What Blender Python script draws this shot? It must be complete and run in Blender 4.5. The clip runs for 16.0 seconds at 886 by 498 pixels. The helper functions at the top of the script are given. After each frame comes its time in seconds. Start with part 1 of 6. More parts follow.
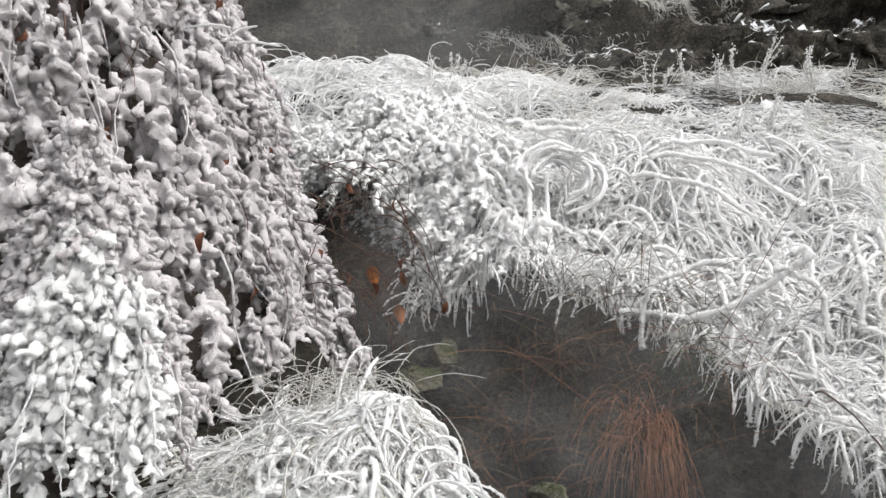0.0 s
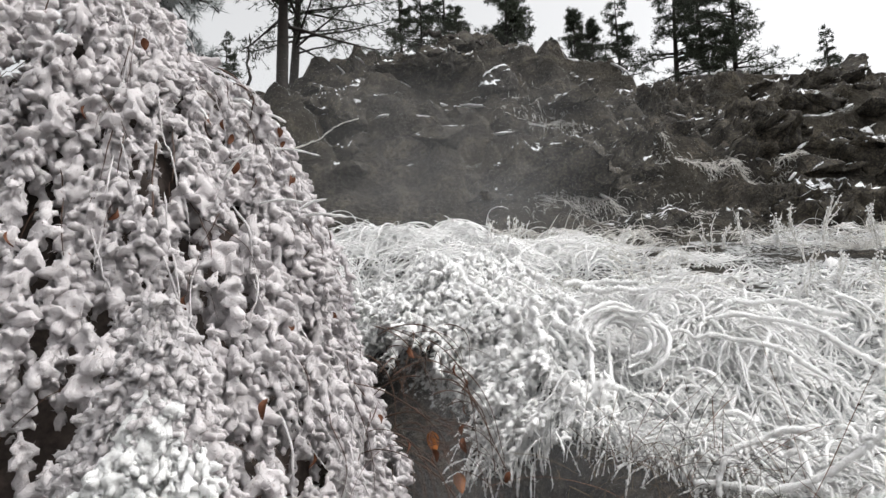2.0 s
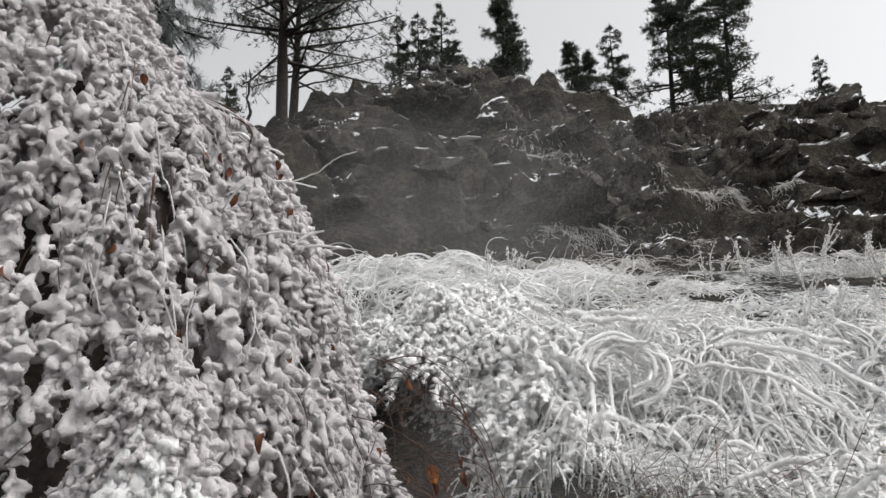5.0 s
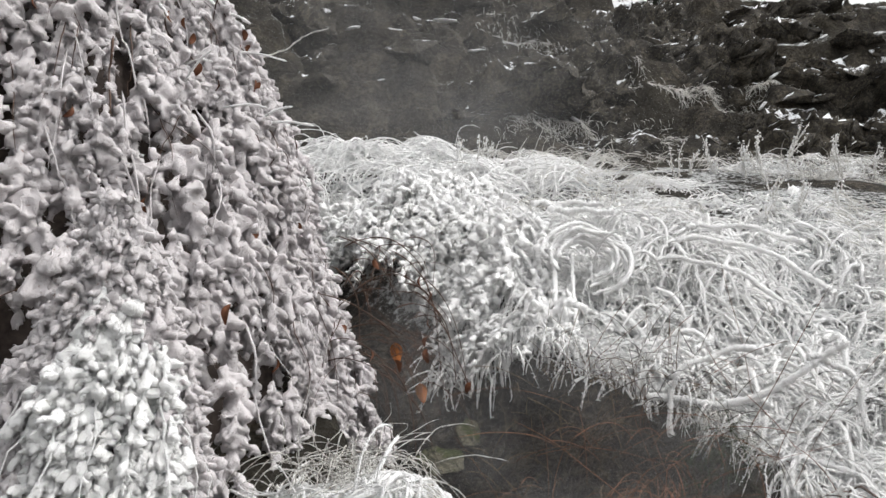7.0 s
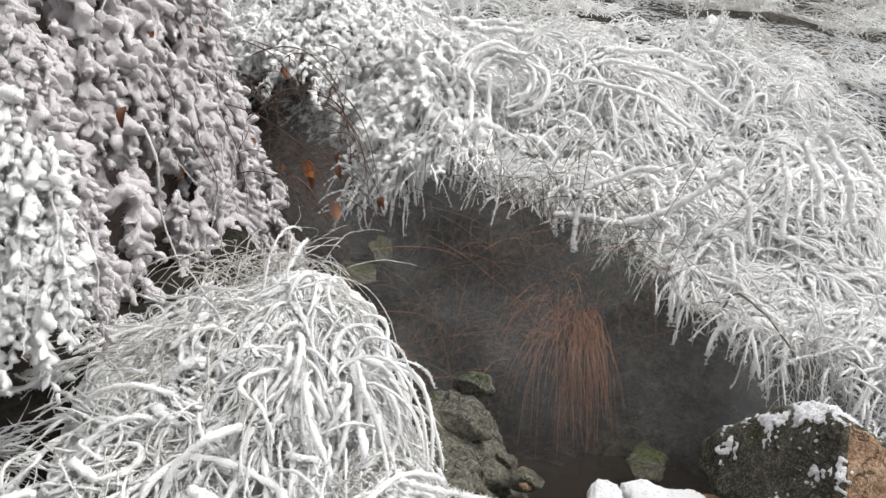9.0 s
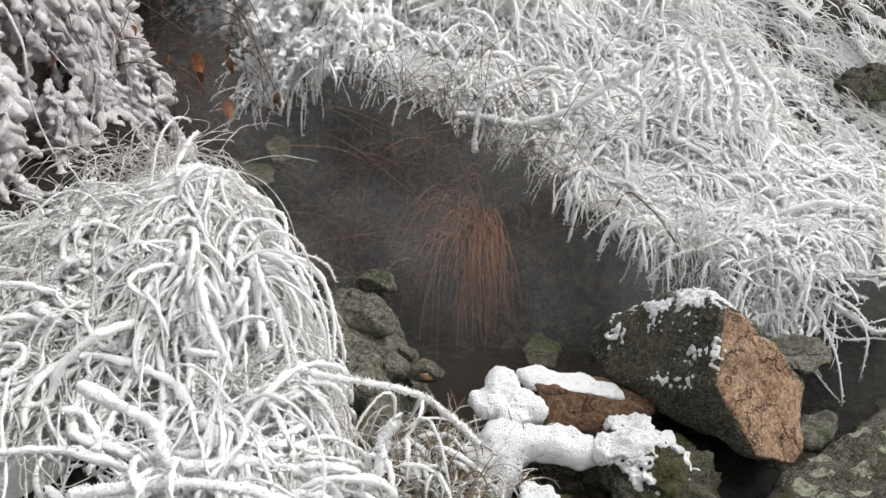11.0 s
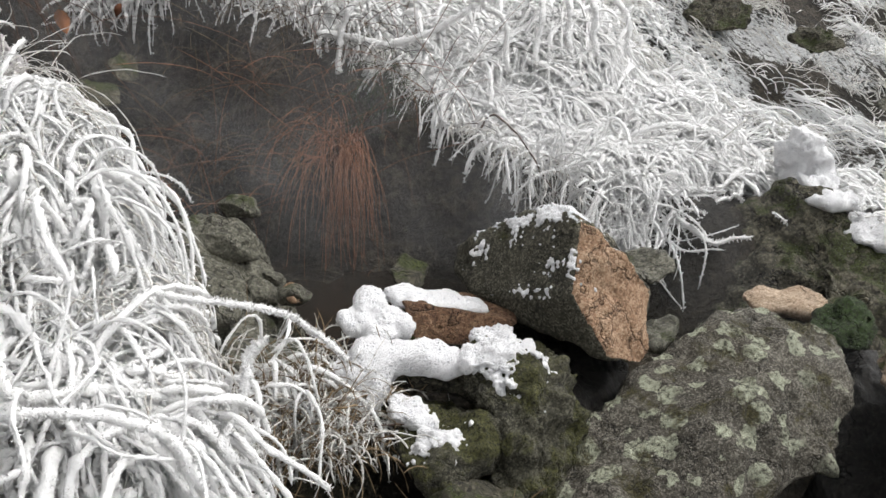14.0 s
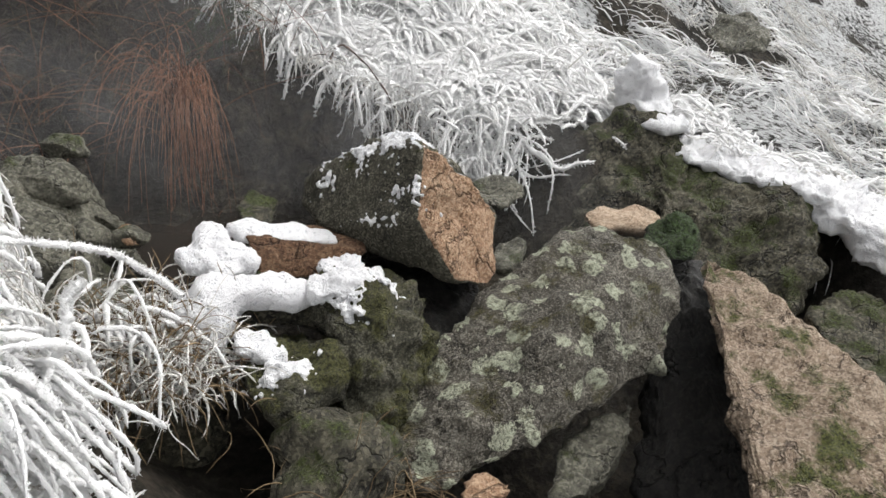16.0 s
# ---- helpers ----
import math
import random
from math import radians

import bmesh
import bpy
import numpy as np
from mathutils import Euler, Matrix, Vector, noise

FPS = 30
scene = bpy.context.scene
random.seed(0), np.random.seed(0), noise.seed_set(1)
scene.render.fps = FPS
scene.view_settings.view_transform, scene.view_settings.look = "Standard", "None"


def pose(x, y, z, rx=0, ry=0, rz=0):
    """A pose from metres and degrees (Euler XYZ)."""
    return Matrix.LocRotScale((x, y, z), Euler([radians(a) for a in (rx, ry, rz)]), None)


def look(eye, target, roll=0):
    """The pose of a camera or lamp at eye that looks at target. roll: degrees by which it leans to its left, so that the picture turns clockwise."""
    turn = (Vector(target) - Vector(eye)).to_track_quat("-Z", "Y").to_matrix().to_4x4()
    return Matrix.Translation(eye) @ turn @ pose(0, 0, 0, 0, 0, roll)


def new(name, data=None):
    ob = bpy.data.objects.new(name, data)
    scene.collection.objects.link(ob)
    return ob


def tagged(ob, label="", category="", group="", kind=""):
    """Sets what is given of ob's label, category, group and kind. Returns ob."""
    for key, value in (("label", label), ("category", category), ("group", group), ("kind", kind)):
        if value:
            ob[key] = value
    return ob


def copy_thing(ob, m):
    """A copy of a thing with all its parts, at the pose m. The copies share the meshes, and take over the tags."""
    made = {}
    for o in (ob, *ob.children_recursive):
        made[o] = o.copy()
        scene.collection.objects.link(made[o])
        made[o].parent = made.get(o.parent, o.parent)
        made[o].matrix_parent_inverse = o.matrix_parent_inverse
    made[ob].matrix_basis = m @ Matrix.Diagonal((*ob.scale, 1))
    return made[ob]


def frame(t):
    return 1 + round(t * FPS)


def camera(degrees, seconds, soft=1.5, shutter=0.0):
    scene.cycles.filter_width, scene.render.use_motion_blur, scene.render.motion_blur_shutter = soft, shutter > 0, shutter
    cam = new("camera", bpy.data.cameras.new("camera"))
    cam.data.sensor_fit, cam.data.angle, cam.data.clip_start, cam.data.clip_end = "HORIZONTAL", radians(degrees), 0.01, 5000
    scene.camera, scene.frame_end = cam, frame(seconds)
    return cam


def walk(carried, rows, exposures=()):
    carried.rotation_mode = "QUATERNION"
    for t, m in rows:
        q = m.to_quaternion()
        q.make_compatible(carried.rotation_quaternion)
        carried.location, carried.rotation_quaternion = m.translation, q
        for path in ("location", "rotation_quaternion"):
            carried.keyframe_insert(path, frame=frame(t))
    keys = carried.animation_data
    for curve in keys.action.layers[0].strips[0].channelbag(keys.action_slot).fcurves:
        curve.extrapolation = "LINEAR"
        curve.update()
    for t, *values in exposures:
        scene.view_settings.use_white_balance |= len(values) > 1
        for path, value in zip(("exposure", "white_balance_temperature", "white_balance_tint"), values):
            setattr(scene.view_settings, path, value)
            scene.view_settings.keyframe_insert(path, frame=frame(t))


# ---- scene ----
cam = camera(63.04, 16.0)


def aim(yaw, pitch, roll, *eye):
    a, b = radians(yaw), radians(pitch)
    d = Vector((math.sin(a) * math.cos(b), math.cos(a) * math.cos(b), math.sin(b)))
    return look(eye, Vector(eye) + d, roll)


# seconds, yaw to the right, pitch, roll, eye
PATH = [
    (0.0, 3.96, -4.51, -1.68, 0.100, -0.072, 1.447),
    (0.5, 2.79, -1.77, -1.82, 0.107, -0.076, 1.462),
    (1.0, 0.24, 2.31, -1.78, 0.105, -0.077, 1.465),
    (1.5, 0.33, 5.06, -1.77, 0.099, -0.087, 1.473),
    (2.0, -0.27, 8.04, -1.91, 0.093, -0.091, 1.477),
    (2.5, -0.57, 10.33, -2.28, 0.096, -0.098, 1.480),
    (3.0, -0.36, 10.85, -2.58, 0.097, -0.092, 1.478),
    (5.5, 0.00, 10.24, -2.26, 0.103, -0.084, 1.471),
    (6.0, 0.64, 7.79, -1.60, 0.099, -0.078, 1.462),
    (6.5, 1.82, 3.33, 0.05, 0.097, -0.080, 1.446),
    (7.0, 2.13, 1.81, -0.43, 0.098, -0.072, 1.440),
    (7.5, 2.84, -0.58, -0.60, 0.100, -0.066, 1.427),
    (8.0, 5.53, -4.64, 0.47, 0.109, -0.056, 1.399),
    (8.5, 7.52, -7.75, 0.84, 0.116, -0.053, 1.377),
    (9.0, 8.72, -11.30, 1.14, 0.118, -0.057, 1.360),
    (9.5, 10.63, -15.03, 1.28, 0.122, -0.056, 1.348),
    (10.0, 12.54, -16.61, 2.06, 0.123, -0.052, 1.336),
    (10.2, 12.95, -17.02, 2.18, 0.125, -0.051, 1.332),
    (12.3, 24.05, -19.73, 4.59, 0.121, -0.053, 1.308),
    (12.5, 24.20, -19.98, 4.68, 0.123, -0.052, 1.306),
    (13.0, 24.19, -20.28, 4.67, 0.124, -0.053, 1.304),
    (13.5, 24.77, -21.27, 4.84, 0.129, -0.056, 1.298),
    (14.0, 28.28, -22.96, 5.70, 0.138, -0.060, 1.289),
    (14.5, 31.39, -24.40, 6.02, 0.155, -0.072, 1.281),
    (15.0, 34.32, -24.60, 6.92, 0.166, -0.078, 1.277),
    (15.5, 36.72, -25.34, 7.29, 0.179, -0.086, 1.273),
    (16.0, 39.71, -26.34, 7.69, 0.201, -0.105, 1.260),
]
walk(cam, [(row[0], aim(*row[1:])) for row in PATH], [(0.0, 0.8), (1.0, 0.75), (2.0, 0.7), (3.0, 0.5), (5.5, 0.4), (6.5, 0.55), (7.5, 0.7), (9.0, 0.75), (12.5, 0.7), (14.0, 0.72), (16.0, 0.82)])

# ---- light ----
world = bpy.data.worlds.new("overcast_sky")
scene.world = world
world.use_nodes = True
nt = world.node_tree
nt.nodes.clear()
sky = nt.nodes.new("ShaderNodeTexSky")
sky.sky_type, sky.sun_disc = "NISHITA", False
sky.sun_elevation, sky.sun_rotation = radians(60), radians(95)
sky.dust_density, sky.air_density = 4.0, 1.0
hsv = nt.nodes.new("ShaderNodeHueSaturation")
hsv.inputs["Saturation"].default_value = 0.06
bg = nt.nodes.new("ShaderNodeBackground")
bg.inputs["Strength"].default_value = 0.15
out = nt.nodes.new("ShaderNodeOutputWorld")
nt.links.new(sky.outputs[0], hsv.inputs["Color"])
nt.links.new(hsv.outputs[0], bg.inputs["Color"])
nt.links.new(bg.outputs[0], out.inputs["Surface"])
sun_data = bpy.data.lights.new("sun", "SUN")
sun_data.energy, sun_data.angle, sun_data.color = 0.8, radians(50), (1.0, 0.965, 0.91)
sun = new("sun", sun_data)
sun.matrix_world = look((30 * math.sin(radians(95)), 30 * math.cos(radians(95)), 52), (0, 0, 0))


# ---- materials ----
def nodes_of(name):
    m = bpy.data.materials.new(name)
    m.use_nodes = True
    t = m.node_tree
    return m, t, t.nodes["Principled BSDF"]


def add(t, kind, **inputs):
    n = t.nodes.new(kind)
    for k, v in inputs.items():
        n.inputs[k.replace("_", " ")].default_value = v
    return n


def noise_tex(t, scale, detail=5.0, rough=0.6, vec=None, kind="Object"):
    n = add(t, "ShaderNodeTexNoise", Scale=scale, Detail=detail, Roughness=rough)
    if vec is None:
        vec = t.nodes.new("ShaderNodeTexCoord").outputs[kind]
    t.links.new(vec, n.inputs["Vector"])
    return n.outputs["Fac"]


def ramp(t, fac, stops):
    r = t.nodes.new("ShaderNodeValToRGB")
    els = r.color_ramp.elements
    while len(els) < len(stops):
        els.new(0.5)
    for e, (p, c) in zip(els, stops):
        e.position, e.color = p, (*c, 1) if len(c) == 3 else c
    t.links.new(fac, r.inputs["Fac"])
    return r.outputs["Color"]


def mix(t, fac, a, b, blend="MIX"):
    n = t.nodes.new("ShaderNodeMix")
    n.data_type, n.blend_type = "RGBA", blend
    for s, v in ((n.inputs[0], fac), (n.inputs[6], a), (n.inputs[7], b)):
        if isinstance(v, bpy.types.NodeSocket):
            t.links.new(v, s)
        elif isinstance(v, (int, float)):
            s.default_value = v
        else:
            s.default_value = (*v, 1)
    return n.outputs[2]


def calc(t, op, a, b=0.0, clamp=False):
    n = t.nodes.new("ShaderNodeMath")
    n.operation, n.use_clamp = op, clamp
    for s, v in zip(n.inputs, (a, b)):
        if isinstance(v, bpy.types.NodeSocket):
            t.links.new(v, s)
        else:
            s.default_value = v
    return n.outputs[0]


def bump(t, bsdf, height, strength, dist):
    b = add(t, "ShaderNodeBump", Strength=strength, Distance=dist)
    t.links.new(height, b.inputs["Height"])
    t.links.new(b.outputs[0], bsdf.inputs["Normal"])


def up_z(t):
    g = t.nodes.new("ShaderNodeNewGeometry")
    s = t.nodes.new("ShaderNodeSeparateXYZ")
    t.links.new(g.outputs["Normal"], s.inputs[0])
    return s.outputs["Z"]


def frost_material(name, tint, dirt, scale=90.0, amount=0.35, soft=0.0):
    """White rime over a stalk or leaf, with some of the plant showing through."""
    m, t, b = nodes_of(name)
    big = noise_tex(t, 6.0, 3, kind="Object")
    fine = noise_tex(t, scale, 4, 0.7)
    base = mix(t, ramp(t, big, [(0.35, (0, 0, 0)), (0.7, (1, 1, 1))]), tint, tuple(c * 0.93 for c in tint))
    show = ramp(t, fine, [(0.28, (1, 1, 1)), (0.28 + amount * 0.4, (0, 0, 0))])
    t.links.new(mix(t, show, base, dirt), b.inputs["Base Color"])
    b.inputs["Roughness"].default_value = 0.75
    b.inputs["Subsurface Weight"].default_value = soft
    b.inputs["Subsurface Radius"].default_value = (1.0, 1.0, 1.0)
    b.inputs["Subsurface Scale"].default_value = 0.011
    b.inputs["Specular IOR Level"].default_value = 0.3
    grit = noise_tex(t, scale * 3.3, 3, 0.7)
    bump(t, b, calc(t, "ADD", fine, calc(t, "MULTIPLY", grit, 0.6)), 0.9, 0.010)
    return m


def plain(name, dark, light, scale=40.0, rough=0.8, strength=0.5, dist=0.004, spec=0.3):
    m, t, b = nodes_of(name)
    f = noise_tex(t, scale, 6, 0.65)
    g = noise_tex(t, scale * 0.15, 3)
    c = mix(t, ramp(t, f, [(0.3, (0, 0, 0)), (0.7, (1, 1, 1))]), dark, light)
    t.links.new(mix(t, calc(t, "MULTIPLY", g, 0.5), c, tuple(x * 0.6 for x in dark)), b.inputs["Base Color"])
    b.inputs["Roughness"].default_value = rough
    b.inputs["Specular IOR Level"].default_value = spec
    bump(t, b, f, strength, dist)
    return m


def rock_material(name, dark, mid, light, grain=60.0, snow=0.0, moss=0.0, lichen=0.0, rough=0.85, moss_color=(0.035, 0.043, 0.010),
                  snow_scale=9.0):
    """Stone with grain and stains; snow settles on the faces that look up, moss in patches, lichen in pale rosettes."""
    m, t, b = nodes_of(name)
    fine = noise_tex(t, grain, 8, 0.75)
    mid_n = noise_tex(t, grain * 0.13, 6, 0.65)
    big = noise_tex(t, grain * 0.03, 4)
    c = ramp(t, calc(t, "ADD", calc(t, "MULTIPLY", fine, 0.55), calc(t, "MULTIPLY", mid_n, 0.45)), [(0.40, dark), (0.5, mid), (0.60, light)])
    speck = noise_tex(t, grain * 4.5, 3, 0.8)
    c = mix(t, ramp(t, speck, [(0.32, (0.75, 0.75, 0.75)), (0.42, (0, 0, 0))]), c, tuple(x * 0.5 for x in dark))
    c = mix(t, ramp(t, speck, [(0.6, (0, 0, 0)), (0.68, (0.6, 0.6, 0.6))]), c, tuple(min(0.8, x * 1.5) for x in light))
    c = mix(t, ramp(t, big, [(0.4, (0, 0, 0)), (0.65, (0.55, 0.55, 0.55))]), c, dark)
    cell = add(t, "ShaderNodeTexVoronoi", Scale=grain * 3.0)
    t.links.new(t.nodes.new("ShaderNodeTexCoord").outputs["Object"], cell.inputs["Vector"])
    pick = t.nodes.new("ShaderNodeSeparateColor")
    t.links.new(cell.outputs["Color"], pick.inputs[0])
    c = mix(t, 0.42, c, ramp(t, pick.outputs[0], [(0.22, tuple(x * 0.6 for x in dark)), (0.3, mid), (0.7, mid), (0.78, tuple(min(0.8, x * 1.15) for x in light))]))
    split = add(t, "ShaderNodeTexNoise", Scale=grain * 0.09, Detail=5.0, Roughness=0.55)
    t.links.new(t.nodes.new("ShaderNodeTexCoord").outputs["Object"], split.inputs["Vector"])
    crack = ramp(t, calc(t, "ABSOLUTE", calc(t, "SUBTRACT", split.outputs["Fac"], 0.5)), [(0.0, (1, 1, 1)), (0.012, (0, 0, 0))])
    c = mix(t, calc(t, "MULTIPLY", crack, 0.75), c, tuple(x * 0.35 for x in dark))
    height = calc(t, "SUBTRACT", calc(t, "ADD", calc(t, "ADD", fine, mid_n), calc(t, "MULTIPLY", pick.outputs[1], 0.35)), calc(t, "MULTIPLY", crack, 0.9))
    if lichen:
        v = add(t, "ShaderNodeTexVoronoi", Scale=13.0)
        warp = t.nodes.new("ShaderNodeTexCoord")
        t.links.new(warp.outputs["Object"], v.inputs["Vector"])
        d = calc(t, "ADD", v.outputs["Distance"], calc(t, "MULTIPLY", calc(t, "SUBTRACT", mid_n, 0.5), 1.5))
        spots = ramp(t, d, [(0.25 + 0.1 * lichen, (1, 1, 1)), (0.28 + 0.1 * lichen, (0, 0, 0))])
        spots = mix(t, ramp(t, noise_tex(t, 3.0, 2), [(0.36, (0, 0, 0)), (0.42, (1, 1, 1))]), (0, 0, 0), spots)
        spots = mix(t, ramp(t, fine, [(0.40, (0.1, 0.1, 0.1)), (0.52, (1, 1, 1))]), (0, 0, 0), spots)
        c = mix(t, spots, c, (0.46, 0.48, 0.36))
        height = calc(t, "ADD", height, calc(t, "MULTIPLY", spots, 0.5))
    if moss:
        n2 = noise_tex(t, 7.0, 6, 0.7)
        f = ramp(t, calc(t, "ADD", n2, calc(t, "MULTIPLY", up_z(t), 0.12)), [(0.76 - 0.3 * moss, (0, 0, 0)), (0.84 - 0.28 * moss, (1, 1, 1))])
        tuft = noise_tex(t, 130.0, 4, 0.75)
        mc = mix(t, ramp(t, tuft, [(0.38, (0, 0, 0)), (0.62, (1, 1, 1))]), tuple(x * 0.2 for x in moss_color), tuple(x * 1.7 for x in moss_color))
        mc = mix(t, ramp(t, speck, [(0.6, (0, 0, 0)), (0.7, (0.5, 0.5, 0.5))]), mc, (0.3, 0.29, 0.22))
        c = mix(t, f, c, mc)
    if snow:
        n3 = noise_tex(t, snow_scale, 6, 0.7)
        f = ramp(t, calc(t, "ADD", up_z(t), calc(t, "MULTIPLY", calc(t, "SUBTRACT", n3, 0.5), 1.9)), [(1.0 - 0.5 * snow, (0, 0, 0)), (1.08 - 0.5 * snow, (1, 1, 1))])
        c = mix(t, f, c, (0.82, 0.84, 0.87))
        height = calc(t, "ADD", height, calc(t, "MULTIPLY", f, 0.8))
    t.links.new(c, b.inputs["Base Color"])
    b.inputs["Roughness"].default_value = rough
    b.inputs["Specular IOR Level"].default_value = 0.35
    bump(t, b, calc(t, "ADD", height, calc(t, "MULTIPLY", speck, 0.4)), 0.9, 0.014)
    return m


FROST = frost_material("rime", (0.95, 0.945, 0.938), (0.45, 0.41, 0.36), 90, 0.14, 0.75)
FROST_WARM = frost_material("rime_thin", (0.80, 0.79, 0.76), (0.22, 0.17, 0.11), 70, 0.6)
FROST_LEAF = frost_material("rime_leaf", (0.625, 0.592, 0.60), (0.27, 0.19, 0.165), 75, 0.28, 0.5)


def snow_material():
    """Settled snow with small melt pits."""
    m, t, b = nodes_of("snow")
    grit, soft_n = noise_tex(t, 240, 4, 0.75), noise_tex(t, 45, 4)
    pit = add(t, "ShaderNodeTexVoronoi", Scale=105.0)
    t.links.new(t.nodes.new("ShaderNodeTexCoord").outputs["Object"], pit.inputs["Vector"])
    deep = ramp(t, calc(t, "ADD", pit.outputs["Distance"], calc(t, "MULTIPLY", calc(t, "SUBTRACT", soft_n, 0.5), 1.3)), [(0.05, (0, 0, 0)), (0.3, (1, 1, 1))])
    t.links.new(mix(t, deep, (0.70, 0.71, 0.74), (0.87, 0.87, 0.885)), b.inputs["Base Color"])
    b.inputs["Roughness"].default_value = 0.6
    b.inputs["Subsurface Weight"].default_value = 0.4
    b.inputs["Subsurface Radius"].default_value = (1.0, 1.0, 1.0)
    b.inputs["Subsurface Scale"].default_value = 0.006
    bump(t, b, calc(t, "ADD", calc(t, "ADD", deep, soft_n), calc(t, "MULTIPLY", grit, 0.8)), 0.9, 0.015)
    return m


SNOW = snow_material()
TWIG = plain("twig_bark", (0.05, 0.03, 0.022), (0.14, 0.08, 0.055), 60)
DEAD_LEAF = plain("dead_leaf", (0.09, 0.032, 0.016), (0.2, 0.08, 0.04), 50)
ORANGE_LEAF = plain("orange_leaf", (0.28, 0.09, 0.02), (0.45, 0.16, 0.04), 50)
RUST_GRASS = plain("rust_grass", (0.16, 0.07, 0.038), (0.36, 0.175, 0.10), 30)
# darker than the twig brown, used only in the hollow
DARK_GRASS = plain("dark_hollow_grass", (0.018, 0.013, 0.01), (0.07, 0.048, 0.034), 30)
DRY_GRASS = plain("dry_grass", (0.11, 0.075, 0.04), (0.30, 0.22, 0.13), 30)
# twig brown darkened to paint the shade behind the sprays
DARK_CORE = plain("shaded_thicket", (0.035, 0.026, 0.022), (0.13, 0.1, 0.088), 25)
BARK = plain("pine_bark", (0.012, 0.010, 0.009), (0.04, 0.03, 0.025), 12)
NEEDLE = plain("pine_needle", (0.03, 0.038, 0.026), (0.08, 0.095, 0.065), 3)
NEEDLE_FROST = frost_material("frosted_needle", (0.55, 0.58, 0.6), (0.10, 0.12, 0.09), 40, 0.9)


# ---- numpy helpers ----
rng = np.random.default_rng(7)


def lattice(ix, iy, seed):
    h = (ix.astype(np.int64) * 374761393 + iy.astype(np.int64) * 668265263 + seed * 1442695041) & 0x7FFFFFFF
    h = ((h ^ (h >> 13)) * 1274126177) & 0x7FFFFFFF
    return (h ^ (h >> 16)) % 10007 / 10006.0


def vnoise(x, y, seed=0):
    """Smooth value noise, -1 to 1."""
    x, y = np.asarray(x, float), np.asarray(y, float)
    ix, iy = np.floor(x), np.floor(y)
    fx, fy = x - ix, y - iy
    fx, fy = fx * fx * (3 - 2 * fx), fy * fy * (3 - 2 * fy)
    a, b = lattice(ix, iy, seed), lattice(ix + 1, iy, seed)
    c, d = lattice(ix, iy + 1, seed), lattice(ix + 1, iy + 1, seed)
    return 2 * ((a * (1 - fx) + b * fx) * (1 - fy) + (c * (1 - fx) + d * fx) * fy) - 1


def fbm(x, y, octaves=4, seed=0):
    x, y = np.asarray(x, float), np.asarray(y, float)
    total, amp = 0.0, 0.5
    for k in range(octaves):
        total = total + amp * vnoise(x * 2**k + 17.3 * k, y * 2**k - 9.1 * k, seed + k)
        amp *= 0.5
    return total


def smooth(a, b, x):
    f = np.clip((np.asarray(x, float) - a) / (b - a), 0, 1)
    return f * f * (3 - 2 * f)


def mesh_of(name, verts, faces, material, smooth_shade=True):
    verts, faces = np.asarray(verts, np.float32), np.asarray(faces, np.int32)
    me = bpy.data.meshes.new(name)
    k = faces.shape[1]
    me.vertices.add(len(verts))
    me.vertices.foreach_set("co", verts.ravel())
    me.loops.add(faces.size)
    me.loops.foreach_set("vertex_index", faces.ravel())
    me.polygons.add(len(faces))
    me.polygons.foreach_set("loop_start", np.arange(0, faces.size, k, dtype=np.int32))
    me.polygons.foreach_set("use_smooth", np.full(len(faces), smooth_shade))
    me.update(calc_edges=True)
    me.validate()
    me.materials.append(material)
    return me


def thing(name, label, category, kind="", group="", mesh=None, at=(0, 0, 0)):
    ob = new(name, mesh)
    ob.location = at
    return tagged(ob, label, category, group, kind)


def child(name, mesh, parent, label="", kind=""):
    ob = new(name, mesh)
    ob.parent = parent
    return tagged(ob, label, "", "", kind)


def tubes(paths, radii, sides=5, rough=0.2):
    """Quads of round tubes along paths (k, n, 3) with radii (k, n), lumpy by rough."""
    paths, radii = np.asarray(paths, float), np.asarray(radii, float)
    k, n, _ = paths.shape
    tan = np.gradient(paths, axis=1)
    tan /= np.linalg.norm(tan, axis=2, keepdims=True) + 1e-9
    ref = np.where(np.abs(tan[:, 0, 2:3]) > 0.9, [1.0, 0, 0], [0, 0, 1.0])
    u = np.empty_like(tan)
    for i in range(n):
        side = ref if i == 0 else u[:, i - 1]
        side = side - tan[:, i] * np.sum(side * tan[:, i], axis=1, keepdims=True)
        u[:, i] = side / (np.linalg.norm(side, axis=1, keepdims=True) + 1e-9)
    v = np.cross(tan, u)
    ang = np.arange(sides) * 2 * math.pi / sides
    r = radii[:, :, None] * (1 + rough * rng.uniform(-1, 1, (k, n, sides)))
    ring = paths[:, :, None] + r[..., None] * (np.cos(ang)[:, None] * u[:, :, None] + np.sin(ang)[:, None] * v[:, :, None])
    verts = ring.reshape(-1, 3)
    i = np.arange(k)[:, None, None] * n * sides + np.arange(n - 1)[None, :, None] * sides + np.arange(sides)
    j = np.arange(k)[:, None, None] * n * sides + np.arange(n - 1)[None, :, None] * sides + (np.arange(sides) + 1) % sides
    faces = np.stack([i, j, j + sides, i + sides], -1).reshape(-1, 4)
    return verts, faces


def tube_mesh(name, paths, radii, material, sides=5, rough=0.2):
    return mesh_of(name, *tubes(paths, radii, sides, rough), material)


